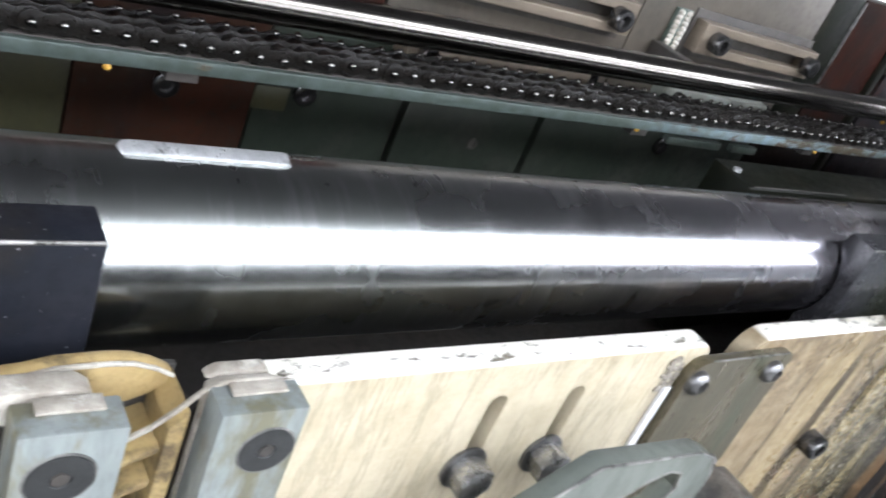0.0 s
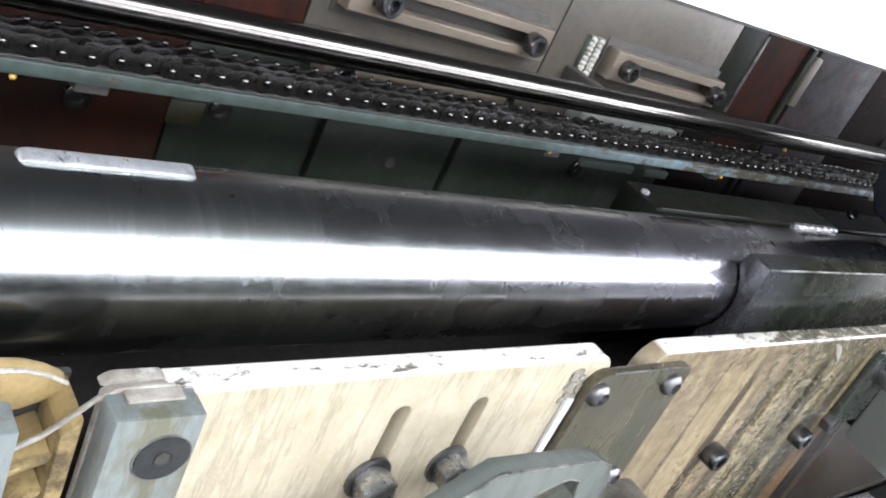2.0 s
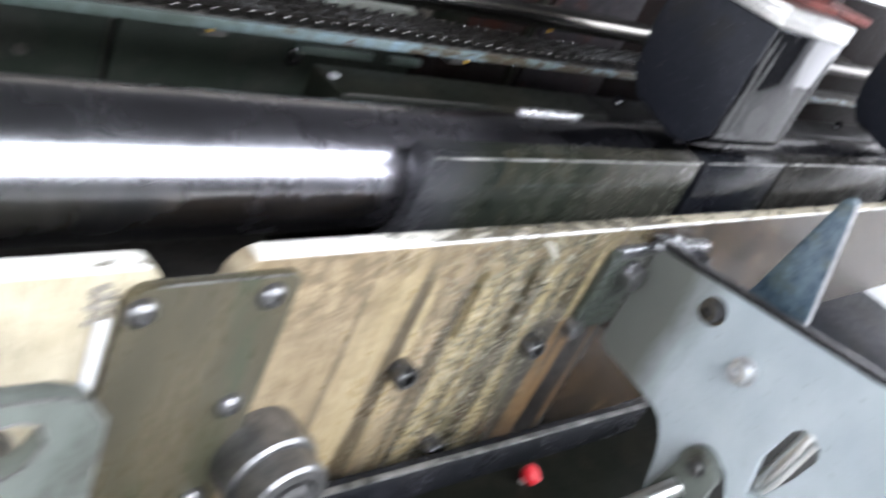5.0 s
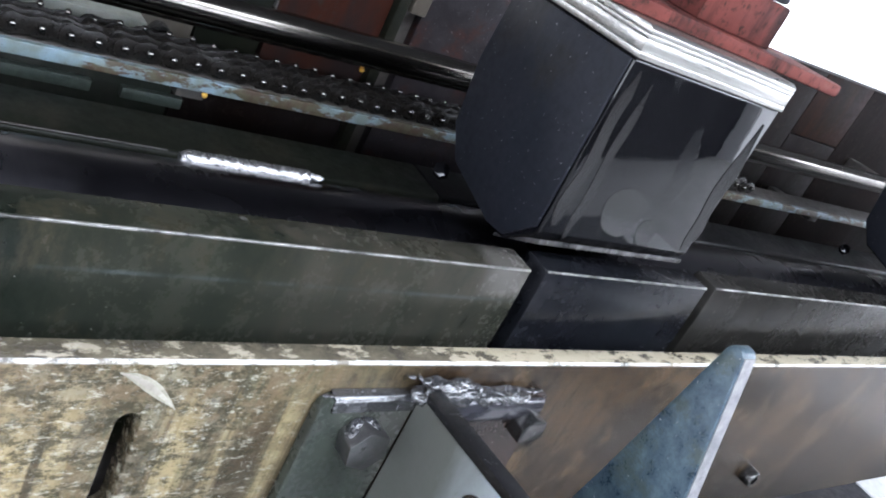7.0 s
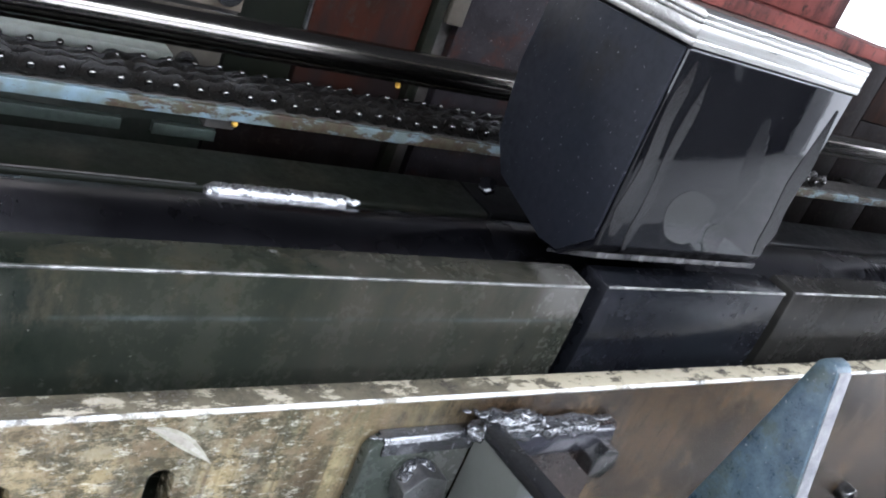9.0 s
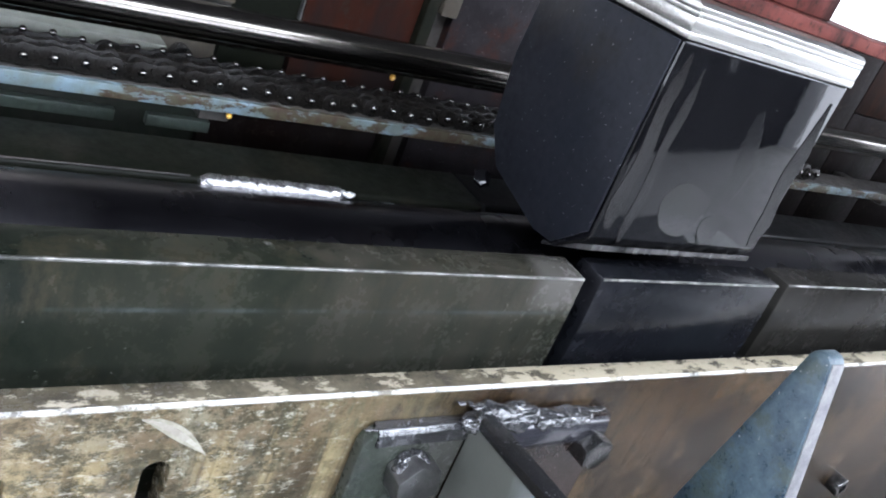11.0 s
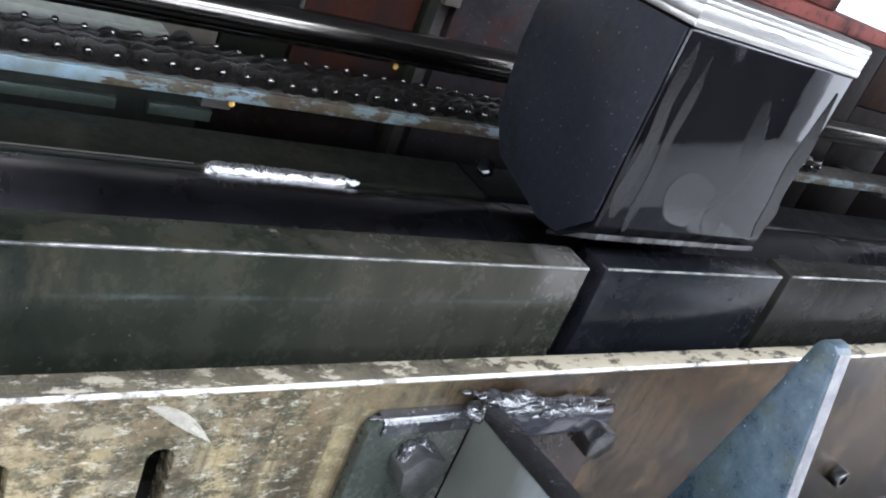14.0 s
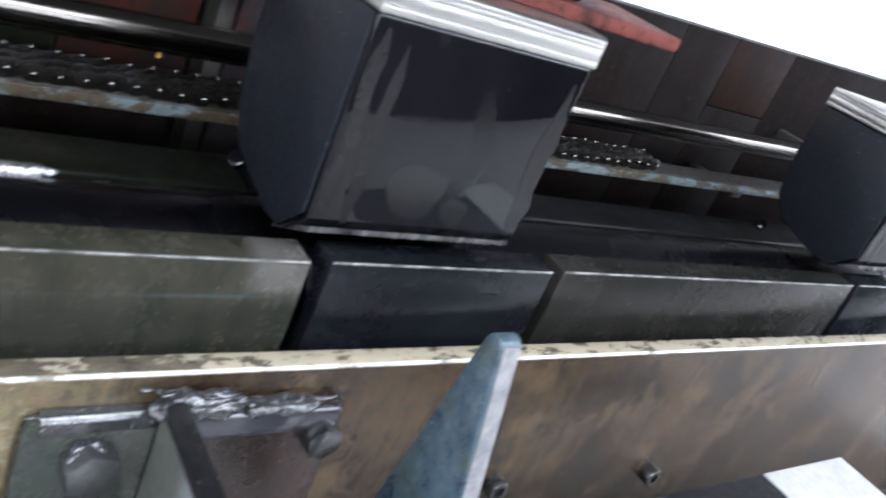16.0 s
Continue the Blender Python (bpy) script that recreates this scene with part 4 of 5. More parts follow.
# ---- the black arms ----
def black_arm(x0):
    x1 = x0 + 0.225
    t = thing("black_arm", ((x0 + x1) / 2, 0.38, 1.19), "oil-wet black arm block with a bright machined top", "arm block", "black arms over the roller")
    side = [(0.300, 1.108), (0.300, 1.279), (0.47, 1.279), (0.476, 1.20), (0.466, 1.13), (0.44, 1.098), (0.36, 1.0765), (0.335, 1.078), (0.306, 1.100)]
    body = part("body", prism(side, "x", x0, x1, 0.003, 3), BLACK_GLOSS, t)
    part("left_cheek", prism([(0.304, 1.112), (0.304, 1.277), (0.467, 1.277), (0.473, 1.20), (0.463, 1.132), (0.438, 1.101), (0.36, 1.080), (0.336, 1.082)], "x", x0 - 0.003, x0 - 0.0004, 0.0008), BLACK_PAINT, t, "matt black dusty side")
    for z0, z1, y in ((1.2795, 1.2850, 0.2988), (1.2853, 1.2960, 0.2992), (1.2963, 1.3000, 0.2989), (1.3003, 1.307, 0.2992)):
        part("lamination", prism([(y, z0), (y, z1 - 0.003 if z1 > 1.305 else z1), (y + 0.004, z1), (0.472, z1), (0.472, z0)], "x", x0 - 0.002, x1 + 0.001, 0.0003), MACHINED, t, "bright machined top plate")
    part("lip", prism([(0.296, 1.0985), (0.296, 1.104), (0.35, 1.0755), (0.35, 1.0715)], "x", x0 + 0.002, x1 - 0.008, 0.0008), LIP_STEEL, t, "scored lower lip with its broken glints in the colour")
    for x, z0, z1, w, lump in ((x0 + 0.012, 1.118, 1.270, 0.0075, 1.0), (x0 + 0.0335, 1.106, 1.262, 0.0055, 2.0), (x1 - 0.012, 1.112, 1.262, 0.0095, 3.0)):
        left, right = [], []
        for k in range(13):
            u = k / 12
            z = z0 + (z1 - z0) * u
            taper = min(1.0, u * 6 + 0.25, (1 - u) * 5 + 0.2) * (1.25 - 0.5 * u)
            left.append((x - w * taper * (1 + 0.35 * math.sin(9 * u + lump)), z))
            right.append((x + w * taper * (1 + 0.3 * math.sin(13 * u + 2 * lump)), z))
        part("drip", prism(left + right[::-1], "y", 0.2996, 0.3005, 0), DULL_OIL, body, "dried run of black oil", smooth=False)
    for cx, cz, a, b in ((x0 + 0.092, 1.142, 0.030, 0.027), (x0 + 0.140, 1.126, 0.015, 0.014)):
        ring = [(cx + a * math.cos(k) * (1 + 0.12 * math.sin(3 * k)), cz + b * math.sin(k) * (1 + 0.15 * math.cos(2 * k + 1))) for k in (2 * math.pi * i / 28 for i in range(28))]
        part("oil_film", prism(ring, "y", 0.29975, 0.3003, 0), THIN_OIL, body, "dull patch of drying oil", smooth=False)
    return t


arm = black_arm(1.352)
copy_thing(arm, Matrix.Translation(Vector((0.913, 0, 0.004)) + arm.location))
for x in (1.373, 2.286):
    hex_bolt("arm_screw", x, 0.475, 1.069, 0.016, "wet black hexagon screw beside the arm", "screws beside the arms", washer=False, way=(-0.6, -0.5, 0.6), material=BLACK_GLOSS)

flange = thing("red_flange", (1.47, 0.36, 1.31), "red primed flange plate on top of the black arm", "flange")
part("plate", block(1.33, 1.715, 0.335, 0.44, 1.3075, 1.321, 0.003), FLANGE_RED, flange)
post = thing("small_post", (1.53, 0.38, 1.33), "small dark post with a red foot on the flange", "post")
part("stem", block(1.535, 1.583, 0.36, 0.40, 1.3655, 1.415, 0.004), BLACK_PAINT, post)
part("foot", block(1.46, 1.585, 0.355, 0.405, 1.3212, 1.365, 0.003), FLANGE_RED, post)


# ---- the front plates ----
def front_plate_one():
    z1 = 1.0
    out = [(0.106, 0.40), (0.535, 0.40)] + arc(0.517, z1 - 0.018, 0.018, 0, 90, 6) + [(0.106, z1)]
    holes = [slot_outline(0.300, 0.885, 0.957, 0.0085), slot_outline(0.383, 0.885, 0.957, 0.0085), arc(0.233, 0.836, 0.010, 0, 360, 16)[:-1], arc(0.443, 0.829, 0.009, 0, 360, 16)[:-1]]
    t = thing("front_plate", (0.32, 0.26, 0.40), "cream painted front plate with two slots and oil runs", "plate", "front plates")
    pierced("sheet", out, holes, 0.25, 0.272, CREAM, t, 0.0015)
    part("edge_strip", block(0.492, 0.502, 0.2455, 0.2495, 0.55, 0.955, 0.001), WHITE_SHEET, t, "white painted edge strip")
    part("edge_strip", block(0.506, 0.516, 0.2455, 0.2495, 0.55, 0.955, 0.001), WHITE_SHEET, t, "white painted edge strip")


def front_plate_two():
    z1 = 1.0
    out = [(0.60, 0.60), (3.1, 0.60), (3.1, z1)] + arc(0.632, z1 - 0.032, 0.032, 90, 180, 8)
    holes = [slot_outline(x, 0.86, 0.945, 0.0085) for x in (0.928, 1.022)]
    t = thing("front_plate", (1.85, 0.26, 0.60), "brown oil-streaked cream front plate with slots and bolts", "plate", "front plates")
    pierced("sheet", out, holes, 0.25, 0.272, CREAM, t, 0.0015)


front_plate_one()
front_plate_two()
lump = thing("paint_lump", (0.487, 0.249, 0.968), "grey flaking lump of paint at the plate's edge", "paint lump")
bm = bmesh.new()
for k in range(26):
    bmesh.ops.create_icosphere(bm, subdivisions=1, radius=1, matrix=Matrix.LocRotScale((0.490 + random.uniform(-0.008, 0.016), 0.2485, 0.972 + random.uniform(-0.020, 0.016)), Euler((0, random.uniform(-1, 1), 0)), (0.0045, 0.0018, 0.0028)))
tagged(part("flakes", bm, LUMP_GREY, lump), kind="stuff")
scrape = thing("paint_scrape", (1.027, 0.25, 0.975), "pale leaf-shaped scrape of lifted paint on the plate", "scrape")
for k, w in ((0, 0.0045), (1, 0.002)):
    leaf = []
    for u, sgn in [(i / 8, 1) for i in range(9)] + [(1 - i / 8, -1) for i in range(1, 8)]:
        leaf.append((1.004 + 0.047 * u + sgn * w * math.sin(math.pi * u) * 0.5, 0.990 - 0.033 * u ** 1.5 + sgn * w * math.sin(math.pi * u)))
    part("flake", prism(leaf, "y", 0.2493 - 0.0004 * k, 0.2499, 0), (LIFTED_PAINT, WORN_PAINT)[k], scrape)
for hx in (0.297, 0.380):
    hex_bolt("slot_bolt", hx, 0.25, 0.892, 0.030, "silvery hexagon bolt with washer in a plate slot", "slot bolts", SLOT_STEEL)
    stud = thing("threaded_stud", (hx + 0.003, 0.29, 0.93), "threaded stud seen inside the plate slot", "stud", "studs in the slots")
    for k in range(5):
        part("thread", rod_mesh((hx - 0.004, 0.268, 0.915 + k * 0.0095), (hx + 0.011, 0.268, 0.917 + k * 0.0095), 0.0014, 8), BOLT_STEEL, stud)
    part("core", block(hx - 0.0045, hx + 0.0105, 0.2695, 0.2715, 0.905, 0.958, 0.0005), WET_GREEN, stud)
socket_bolt("plate_bolt", 0.858, 0.25, 0.827, 0.016, "greasy black socket bolt on the brown plate", "plate bolts", height=0.022)
socket_bolt("plate_bolt", 1.088, 0.25, 0.825, 0.016, "greasy black socket bolt on the brown plate", "plate bolts", height=0.022)
socket_bolt("plate_bolt", 0.990, 0.25, 0.667, 0.016, "greasy black socket bolt on the brown plate", "plate bolts", height=0.022)
for hx, hz in ((1.66, 0.826), (1.95, 0.80)):
    socket_bolt("plate_bolt", hx, 0.25, hz, 0.0135, "wet black socket bolt on the brown plate", "plate bolts", height=0.017)


def joint_plate():
    t = thing("joint_plate", (0.58, 0.243, 0.66), "greasy olive steel joint plate between the front plates", "plate")
    out = [(0.506, 0.66), (0.661, 0.66)] + arc(0.651, 0.978, 0.010, 0, 90, 4) + arc(0.526, 0.968, 0.020, 90, 180, 6)
    pierced("sheet", out, [], 0.239, 0.2497, OLIVE_STEEL, t, 0.001)
    part("edge_line", rod_mesh((0.530, 0.2396, 0.9882), (0.650, 0.2396, 0.9882), 0.0010, 8), EDGE_STEEL, t, "bright worn upper edge")


joint_plate()
for hx, hz in ((0.518, 0.967), (0.633, 0.969), (0.633, 0.842), (0.633, 0.716), (0.518, 0.716)):
    socket_bolt("button_bolt", hx, 0.239, hz, 0.0128, "worn steel button-head bolt on the joint plate", "bolts of the joint plate", BOLT_STEEL, domed=True)


# ---- clamp blocks and ochre castings ----
def clamp_block(x, s=0.0335):
    t = thing("clamp_block", (x + 0.026, 0.235, 0.9), "zinc-plated clamp block with a countersunk black screw", "clamp block", "clamp blocks")
    body = part("body", block(x, x + 0.0535, 0.225, 0.2497, 0.86, 1.004, 0.002), ZINC, t)
    part("screw", lathe([(0, 0.0165), (0.0012, 0.0165), (0.0012, 0.006), (0.0004, 0.0055)], (x + s, 0.225, 0.973), (0, -1, 0), 32), SCREW_BLACK, body, "flat black countersunk screw")
    part("countersink", lathe([(0.0002, 0.0182), (0.0009, 0.0178), (0.0009, 0.0170), (0.0002, 0.0168)], (x + s, 0.225, 0.973), (0, -1, 0), 32), EDGE_STEEL, body, "bright countersunk rim")
    # Dark hexagon laid on the screw in place of the socket's shade.
    part("socket", rod_mesh((x + s, 0.2256, 0.973), (x + s, 0.2236, 0.973), 0.0048, 6), DARK_PIT, body, "dark hexagon for the shade in the screw's socket")
    part("shim", block(x + 0.010, x + 0.044, 0.238, 0.2496, 1.0043, 1.0065, 0.001), WORN_PAINT, t, "paint-smeared shim")


clamp_block(0.0645)
clamp_block(-0.037, 0.0235)


def ochre_casting():
    t = thing("ribbed_casting", (-0.1, 0.27, 0.7), "ochre painted ribbed casting beside the clamp blocks", "casting")
    crest = [(-0.5, 0.998), (-0.05, 0.998), (-0.025, 1.001), (-0.011, 1.0045), (0.015, 1.0055), (0.029, 1.0045), (0.042, 1.000), (0.054, 0.993)]
    belly = [(0.053, 0.984), (0.044, 0.977), (0.032, 0.972), (0.018, 0.970), (0.0, 0.966), (-0.03, 0.962), (-0.5, 0.962)]
    part("lobe", prism(crest + belly, "y", 0.274, 0.2838, 0.003), YELLOW_CAST, t)
    part("lobe_rim", prism(crest + [(x, z - 0.0026) for x, z in crest[::-1]], "y", 0.2712, 0.2737, 0.0006), WORN_PAINT, t, "pale worn rim of the lobe")
    fall = [(0.106, 1.007), (0.088, 1.0075), (0.072, 1.007), (0.061, 1.001), (0.050, 0.989), (0.037, 0.977), (0.020, 0.967), (-0.012, 0.961), (-0.03, 0.960)]
    under = [(x + 0.001, z - 0.003) for x, z in fall[::-1]]
    part("lip", prism(fall + under, "y", 0.2480, 0.2512, 0.001), WORN_PAINT, t, "worn pale lip")
    part("knuckle", prism([(-0.06, 0.985), (-0.06, 1.004), (-0.045, 1.0075), (-0.004, 1.0075), (0.004, 1.002), (0.007, 0.985)], "y", 0.2515, 0.268, 0.003), WORN_PAINT, t, "worn grey knuckle")
    part("crown", prism([(0.066, 0.9985), (0.074, 1.0035), (0.104, 1.0035), (0.1055, 0.9985)], "y", 0.2595, 0.270, 0.002), WORN_PAINT, t, "worn grey crown")
    part("shoulder", prism([(0.0655, 0.90), (0.0655, 1.0), (0.073, 1.0025), (0.1055, 1.0025), (0.1055, 0.90)], "y", 0.2515, 0.2592, 0.002), WORN_PAINT, t, "worn grey shoulder")
    # A dark sheet gives the hollows between the ribs their shade.
    part("web", block(-0.5, 0.06, 0.2845, 0.290, 0.60, 0.99, 0.002), DARK_PIT, t, "dark back that stands for the casting's shaded hollows")
    for z, d in ((0.945, 0.006), (0.918, 0.006), (0.884, 0.007)):
        part("rib", prism([(0.006, z - 0.004), (0.045, z + 0.012), (0.045, z + 0.012 + d), (0.006, z - 0.004 + d)], "y", 0.246, 0.2845, 0.002), YELLOW_CAST, t)
    part("upright", prism([(0.0455, 0.60), (0.0565, 0.60), (0.0565, 0.990), (0.050, 0.983), (0.0455, 0.979)], "y", 0.2440, 0.2845, 0.002), YELLOW_CAST, t)


ochre_casting()


# ---- lever, collar and bar ----
def lever():
    t = thing("slotted_lever", (0.35, 0.165, 0.9), "grey-green steel lever plate with a long slot", "lever")
    out = [(0.215, 0.905), (0.232, 0.926), (0.318, 0.984), (0.43, 0.977)] + [(0.452, 0.968), (0.465, 0.948)] + [(0.472, 0.80), (0.44, 0.74), (0.26, 0.78)]
    hole = [(0.250, 0.882), (0.386, 0.957), (0.405, 0.962), (0.422, 0.957), (0.428, 0.938), (0.418, 0.918), (0.340, 0.874), (0.262, 0.828)]
    pierced("blade", out, [hole], 0.158, 0.176, GREEN_GREY, t, 0.002)
    rim = bmesh.new()
    for ring in (out[:7], hole[:6], hole[5:]):
        for p, q in zip(ring, ring[1:]):
            rod_mesh((p[0], 0.1588, p[1]), (q[0], 0.1588, q[1]), 0.0012, 8, bm=rim)
    part("worn_rim", rim, EDGE_STEEL, t, "bright worn edge of the lever")
    part("spacer", rod_mesh((0.44, 0.176, 0.84), (0.44, 0.25, 0.84), 0.012, 20), BOLT_STEEL, t)


lever()
collar = thing("stepped_collar", (0.69, 0.2, 0.76), "grey stepped steel collar on the front plate", "collar")
CX, CZ = 0.690, 0.762
part("flange_ring", lathe([(0, 0.050), (0.044, 0.050), (0.048, 0.047), (0.048, 0.01)], (CX, 0.249, CZ), (0, -1, 0), 40), BOLT_STEEL, collar, "grey turned ring")
part("hub", lathe([(0, 0.044), (0.026, 0.044), (0.030, 0.041), (0.030, 0.028), (0.022, 0.026), (0.022, 0.002)], (CX, 0.2005, CZ), (0, -1, 0), 40), BOLT_STEEL, collar)
part("bush", lathe([(0, 0.024), (0.010, 0.024), (0.012, 0.021), (0.012, 0.010), (0.004, 0.009)], (CX, 0.178, CZ), (0, -1, 0), 32), BOLT_STEEL, collar)
strut = thing("cross_bar", (1.0, 0.19, 0.7), "black square cross bar along the front plate", "bar")
bar_mesh = prism([(-0.015, -0.058), (-0.015, 0.0), (0.002, 0.0), (0.002, -0.058)], "x", 0.0, 0.70, 0.002)
rub_mesh = prism([(-0.0155, -0.003), (-0.0155, 0.0006), (-0.008, 0.0006), (-0.008, -0.003)], "x", 0.002, 0.69, 0.0004)
for shape in (bar_mesh, rub_mesh):
    bmesh.ops.rotate(shape, verts=shape.verts, matrix=Matrix.Rotation(-0.05, 3, "Z"))
    bmesh.ops.translate(shape, verts=shape.verts, vec=(0.722, 0.2275, 0.690))
part("bar", bar_mesh, BLACK_STEEL, strut)
part("rubbed_edge", rub_mesh, EDGE_STEEL, strut, "rubbed bright top edge")
cap = thing("drain_valve", (1.286, 0.23, 0.50), "small drain valve with a red plastic cap", "valve")
part("knob", lathe([(0, 0.012), (0.004, 0.017), (0.016, 0.017), (0.02, 0.012)], (1.286, 0.23, 0.512), (0.2, -0.3, 1), 20), RED_CAP, cap)
part("stem", rod_mesh((1.284, 0.232, 0.499), (1.286, 0.23, 0.514), 0.006, 12), KEY_STEEL, cap)


# ---- bracket and fin ----
LEAN = 0.142


def leaned(bm):
    """Slants a shape of the bracket, whose web does not stand square to the plate."""
    for v in bm.verts:
        v.co.x += LEAN * (v.co.y - 0.24)
    return bm


def bracket():
    t = thing("bracket", (1.26, 0.2, 0.8), "pale grey bracket with a web and a bolted flange", "bracket")
    pierced("flange", [(1.160, 0.84), (1.2515, 0.84), (1.2515, 0.972)] + arc(1.173, 0.959, 0.013, 90, 180, 6), [], 0.238, 0.2497, WET_GREEN, t, 0.002, "wet greasy green flange")
    pierced("flange", [(1.2645, 0.82), (1.412, 0.82)] + arc(1.402, 0.962, 0.010, 0, 90, 5) + [(1.2645, 0.972)], [], 0.238, 0.2497, RUST, t, 0.002, "rust brown greasy flange")
    part("ledge", prism([(0.2378, 0.943), (0.2325, 0.947), (0.2315, 0.956), (0.2335, 0.9665), (0.2378, 0.970)], "x", 1.2665, 1.404, 0.0015), LEDGE_GREASE, t, "smooth violet-grey film of grease")
    part("grease_film", prism([(0.2378, 0.959), (0.2358, 0.9605), (0.2362, 0.970), (0.2400, 0.9745), (0.2495, 0.9745), (0.2495, 0.9722), (0.2378, 0.9722)], "x", 1.170, 1.2505, 0.0009), WET_GREASE, t, "silvery film of grease along the edge")
    out = [(0.2375, 0.975), (0.2375, 0.81), (0.215, 0.803), (0.144, 0.801), (0.112, 0.799), (0.097, 0.793), (0.082, 0.775), (0.073, 0.755), (0.056, 0.696), (0.047, 0.732), (0.041, 0.758), (0.030, 0.795), (0.017, 0.818), (0.002, 0.819), (-0.015, 0.811), (-0.030, 0.79), (-0.036, 0.70), (-0.16, 0.66), (-0.16, 1.044)]
    hole = [(-0.047, 0.815), (-0.036, 0.864), (-0.043, 0.917), (-0.052, 0.928), (-0.066, 0.931), (-0.080, 0.924), (-0.085, 0.912), (-0.078, 0.873), (-0.062, 0.822)]
    face = pierced("web", out, [hole], 0.0, 0.014, WEB_PAINT, t, 0.0015, "pale blue-grey painted web, oily by the flange")
    face.data.transform(Matrix(((LEAN, 1, 0, 1.2518 - 0.24 * LEAN), (1, 0, 0, 0), (0, 0, 1, 0), (0, 0, 0, 1))))
    face.data.flip_normals()
    part("top_rib", leaned(prism([(0.244, 0.977), (0.235, 0.985), (-0.16, 1.0535), (-0.16, 1.0455), (0.236, 0.9755)], "x", 1.2505, 1.268, 0.002)), RIB_BLACK, t, "wet black greasy top edge")
    for y, z, m in ((0.120, 0.961, BOLT_BLACK), (0.044, 0.929, KEY_STEEL)):
        at = Vector((1.2518 + LEAN * (y - 0.24), y, z))
        part("web_screw", lathe([(0, 0.019), (0.002, 0.019), (0.0022, 0.0145), (0.013, 0.0145), (0.0145, 0.0125), (0.0145, 0.007), (0.006, 0.006)], at, (-1, LEAN, 0), 24), m, face)
    lug = part("lug", leaned(prism(arc(0.012, 0.795, 0.029, -20, 200, 12) + [(-0.024, 0.70), (0.052, 0.70)], "x", 1.2335, 1.2505, 0.002)), GREEN_GREY, t, "rounded grey eye plate")
    part("lug_bolt", lathe([(0, 0.0125), (0.002, 0.0125), (0.0022, 0.009), (0.010, 0.009), (0.0115, 0.0075), (0.0115, 0.001)], (1.2005, 0.013, 0.800), (-1, LEAN, 0), 20), BOLT_STEEL, lug)
    part("pin", rod_mesh((1.238, -0.050, 0.79), (1.236, -0.062, 0.925), 0.013, 24, 0.002), MACHINED, t, "bright steel pin behind the web's opening")
    part("cylinder", rod_mesh((1.0, 0.115, 0.56), (1.199, 0.016, 0.762), 0.013, 24, 0.002), MACHINED, t, "bright steel cylinder")


bracket()


def grease_ridge(points, r, label):
    """An uneven wet bead of grease along an edge."""
    t = thing("grease_bead", points[0], label, "grease", "beads of grease")
    bm = bmesh.new()
    for (ax, ay, az), (bx, by, bz) in zip(points, points[1:]):
        n = max(2, int(math.dist((ax, ay, az), (bx, by, bz)) / (r * 1.6)))
        for k in range(n):
            u = (k + random.random() * 0.7) / n
            m = Matrix.LocRotScale((ax + (bx - ax) * u, ay + (by - ay) * u + random.uniform(-r, r) * 0.3, az + (bz - az) * u), Euler((0, random.uniform(-0.2, 0.2), random.uniform(-0.3, 0.3))), (r * random.uniform(0.5, 2.6), r * random.uniform(0.5, 1.0), r * random.uniform(0.25, 0.6)))
            bmesh.ops.create_icosphere(bm, subdivisions=2, radius=1, matrix=m)
    tagged(part("bead", bm, WET_GREASE, t), kind="stuff")


def grease_lump(x0, x1, y0, y1, z0, z1, label):
    """A flattened, torn lump of wet grease."""
    t = thing("grease_lump", ((x0 + x1) / 2, (y0 + y1) / 2, z0), label, "grease", "lumps of grease")
    bm = bmesh.new()
    bmesh.ops.create_icosphere(bm, subdivisions=5, radius=1)
    c, h = Vector(((x0 + x1) / 2, (y0 + y1) / 2, (z0 + z1) / 2)), Vector(((x1 - x0) / 2, (y1 - y0) / 2, (z1 - z0) / 2))
    for v in bm.verts:
        d = v.co.normalized()
        box = 0.5 + 0.5 * max(abs(d.x), abs(d.y), abs(d.z))
        p = c + Vector((d.x / box * h.x * 0.85, d.y / box * h.y * 0.85, d.z / box * h.z * 0.85))
        wave = noise.fractal(p * 60, 1.0, 2.0, 4)
        v.co = p + Vector((d.x * h.x * 0.16, d.y * h.y * 0.45, d.z * h.z * 0.55)) * wave
    tagged(part("lump", bm, WET_GREASE, t), kind="stuff")


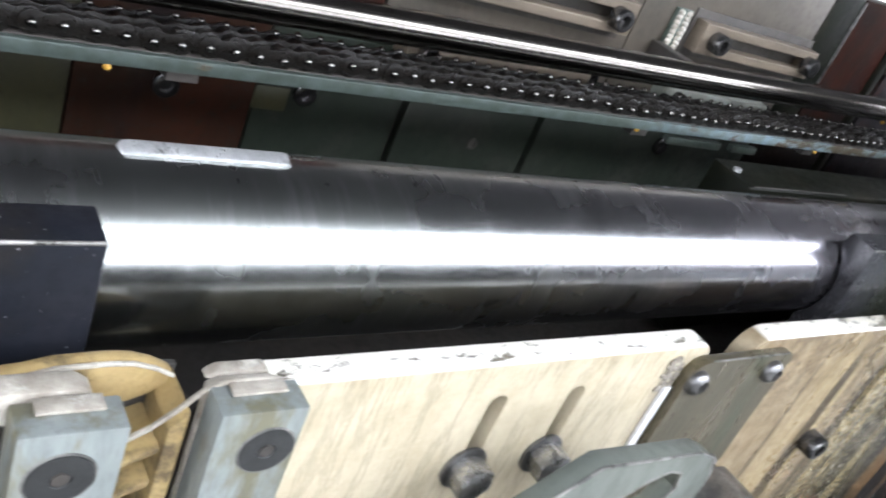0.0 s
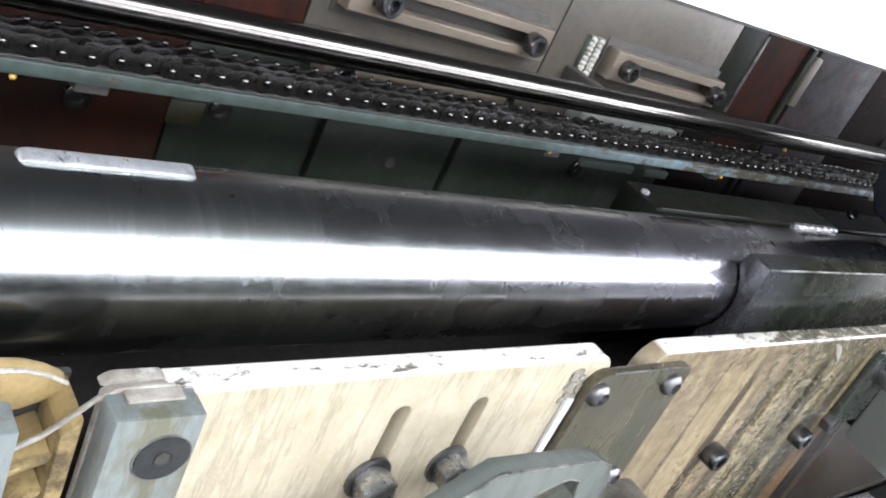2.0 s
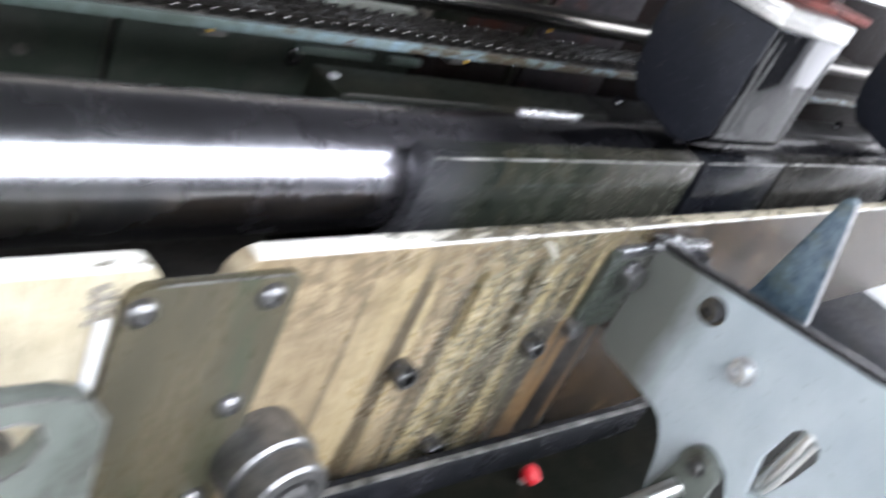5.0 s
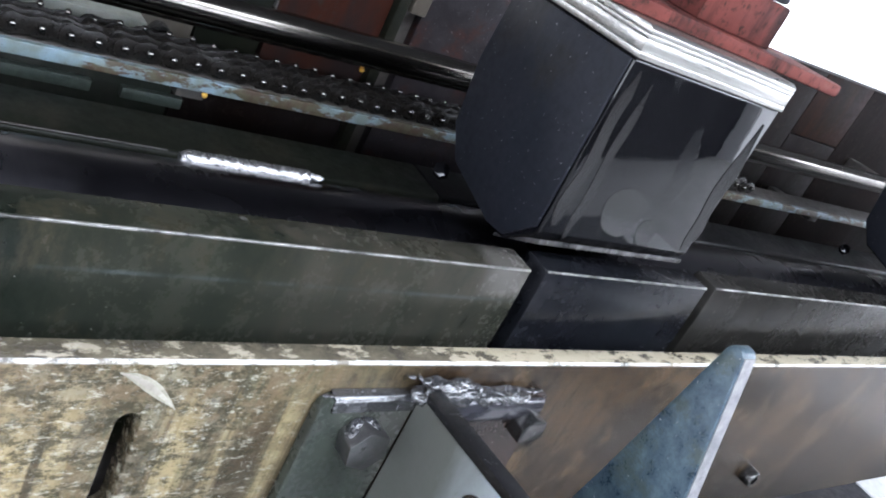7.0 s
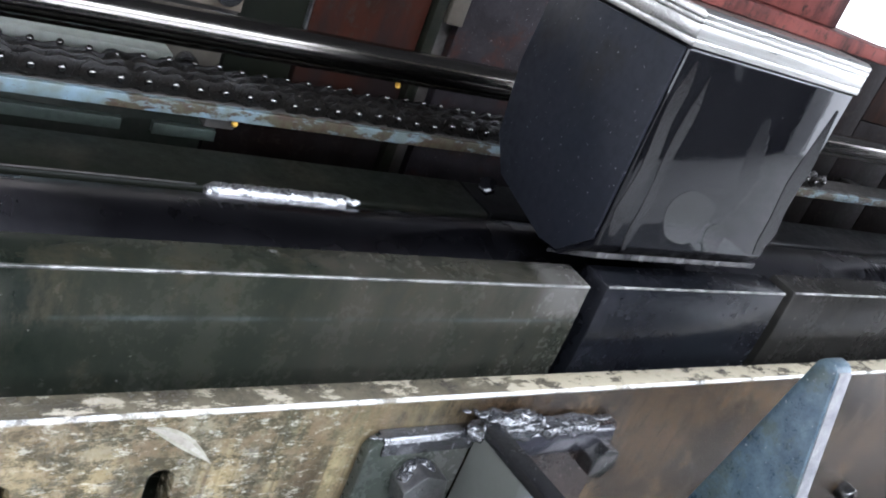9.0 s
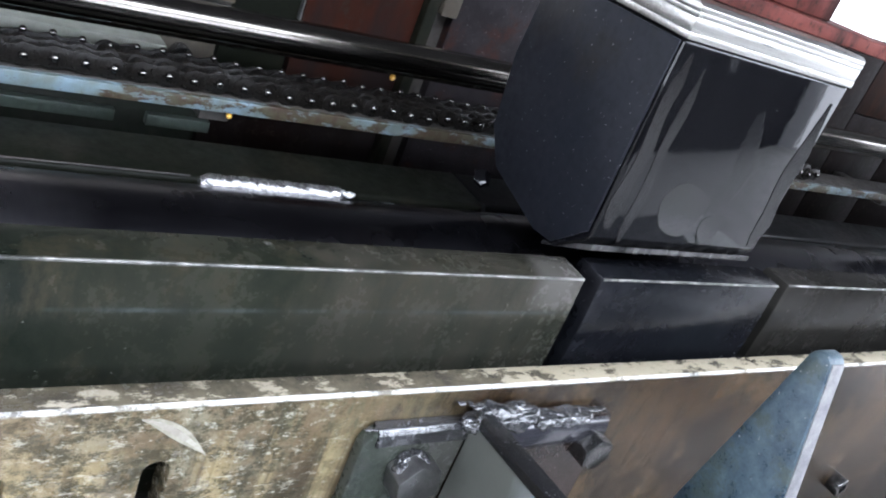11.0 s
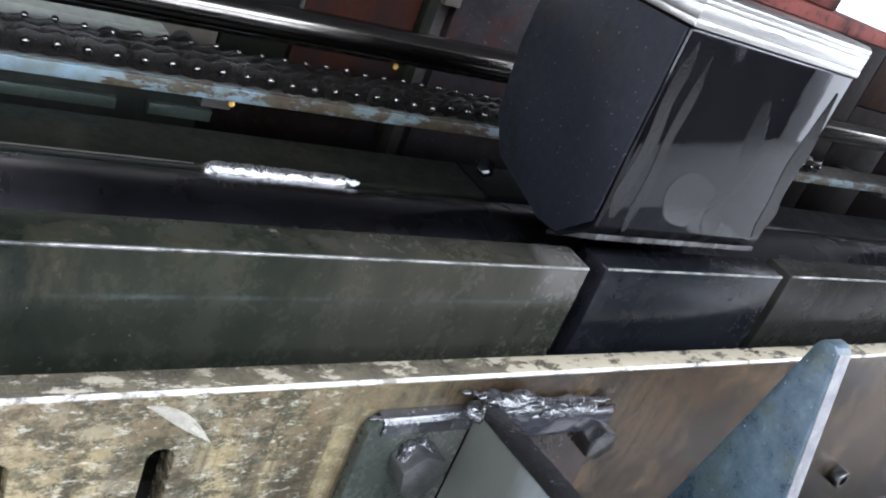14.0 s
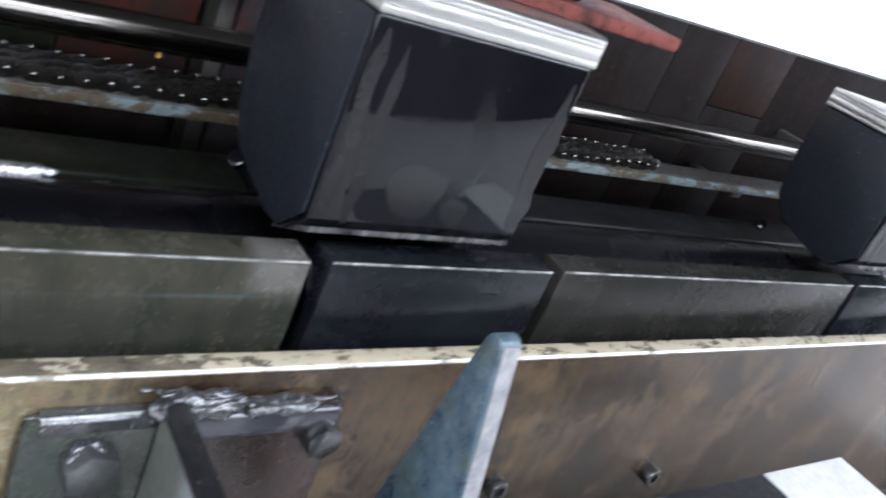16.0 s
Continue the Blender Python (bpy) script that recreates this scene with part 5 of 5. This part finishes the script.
grease_lump(1.236, 1.322, 0.226, 0.2495, 0.968, 0.989, "wet silvery lump of grease over the bracket web")
grease_lump(1.310, 1.392, 0.230, 0.2495, 0.9635, 0.978, "wet silvery lump of grease on the flange edge")
grease_lump(1.186, 1.219, 0.2215, 0.2385, 0.932, 0.957, "wet grease smeared over the flange bolt")
grease_ridge([(1.163, 0.243, 0.972), (1.238, 0.243, 0.9725)], 0.0032, "wet silvery grease along the flange edge")
grease_ridge([(1.268, 0.243, 0.9725), (1.406, 0.243, 0.9725)], 0.0034, "wet silvery grease along the flange edge")
grease_ridge([(1.236, 0.243, 0.992), (1.275, 0.243, 0.984), (1.31, 0.244, 0.981)], 0.0042, "lump of black grease behind the bracket web")
hex_bolt("flange_bolt", 1.206, 0.238, 0.936, 0.036, "greasy hexagon bolt on the bracket flange", "flange bolts", BOLT_STEEL, washer=False)
hex_bolt("flange_bolt", 1.392, 0.238, 0.941, 0.030, "greasy black hexagon bolt on the bracket flange", "flange bolts", washer=False)
hex_bolt("flange_bolt", 1.165, 0.25, 0.84, 0.028, "greasy hexagon bolt under the bracket flange", "flange bolts", BOLT_STEEL, washer=False)


def fin():
    t = thing("blue_fin", (1.41, 0.11, 0.95), "blue-grey tapering fin plate with a bright edge", "fin")
    part("blade", prism([(0.1005, 1.134), (0.105, 1.138), (0.112, 1.138), (0.117, 1.132), (0.146, 0.965), (0.175, 0.82), (0.03, 0.82), (0.061, 0.967)], "x", 1.395, 1.415, 0.0025), BLUE_FIN, t)
    part("edge", prism([(0.0995, 1.133), (0.101, 1.1335), (0.0615, 0.967), (0.0305, 0.82), (0.0290, 0.82), (0.060, 0.967)], "x", 1.398, 1.4125, 0), FIN_EDGE, t, "rubbed bare steel edge")


fin()
table = thing("dark_guard_sheet", (2.2, 0.1, 0.85), "dark guard sheet with a white end", "guard sheet")
part("sheet", block(1.62, 2.045, -0.25, 0.158, 0.856, 0.866, 0.002), BLACK_PAINT, table)
part("white_end", block(2.0455, 2.25, -0.25, 0.158, 0.856, 0.868, 0.002), WHITE_SHEET, table, "white painted end")


def motions():
    """Nothing but the camera moves in this place."""


motions()
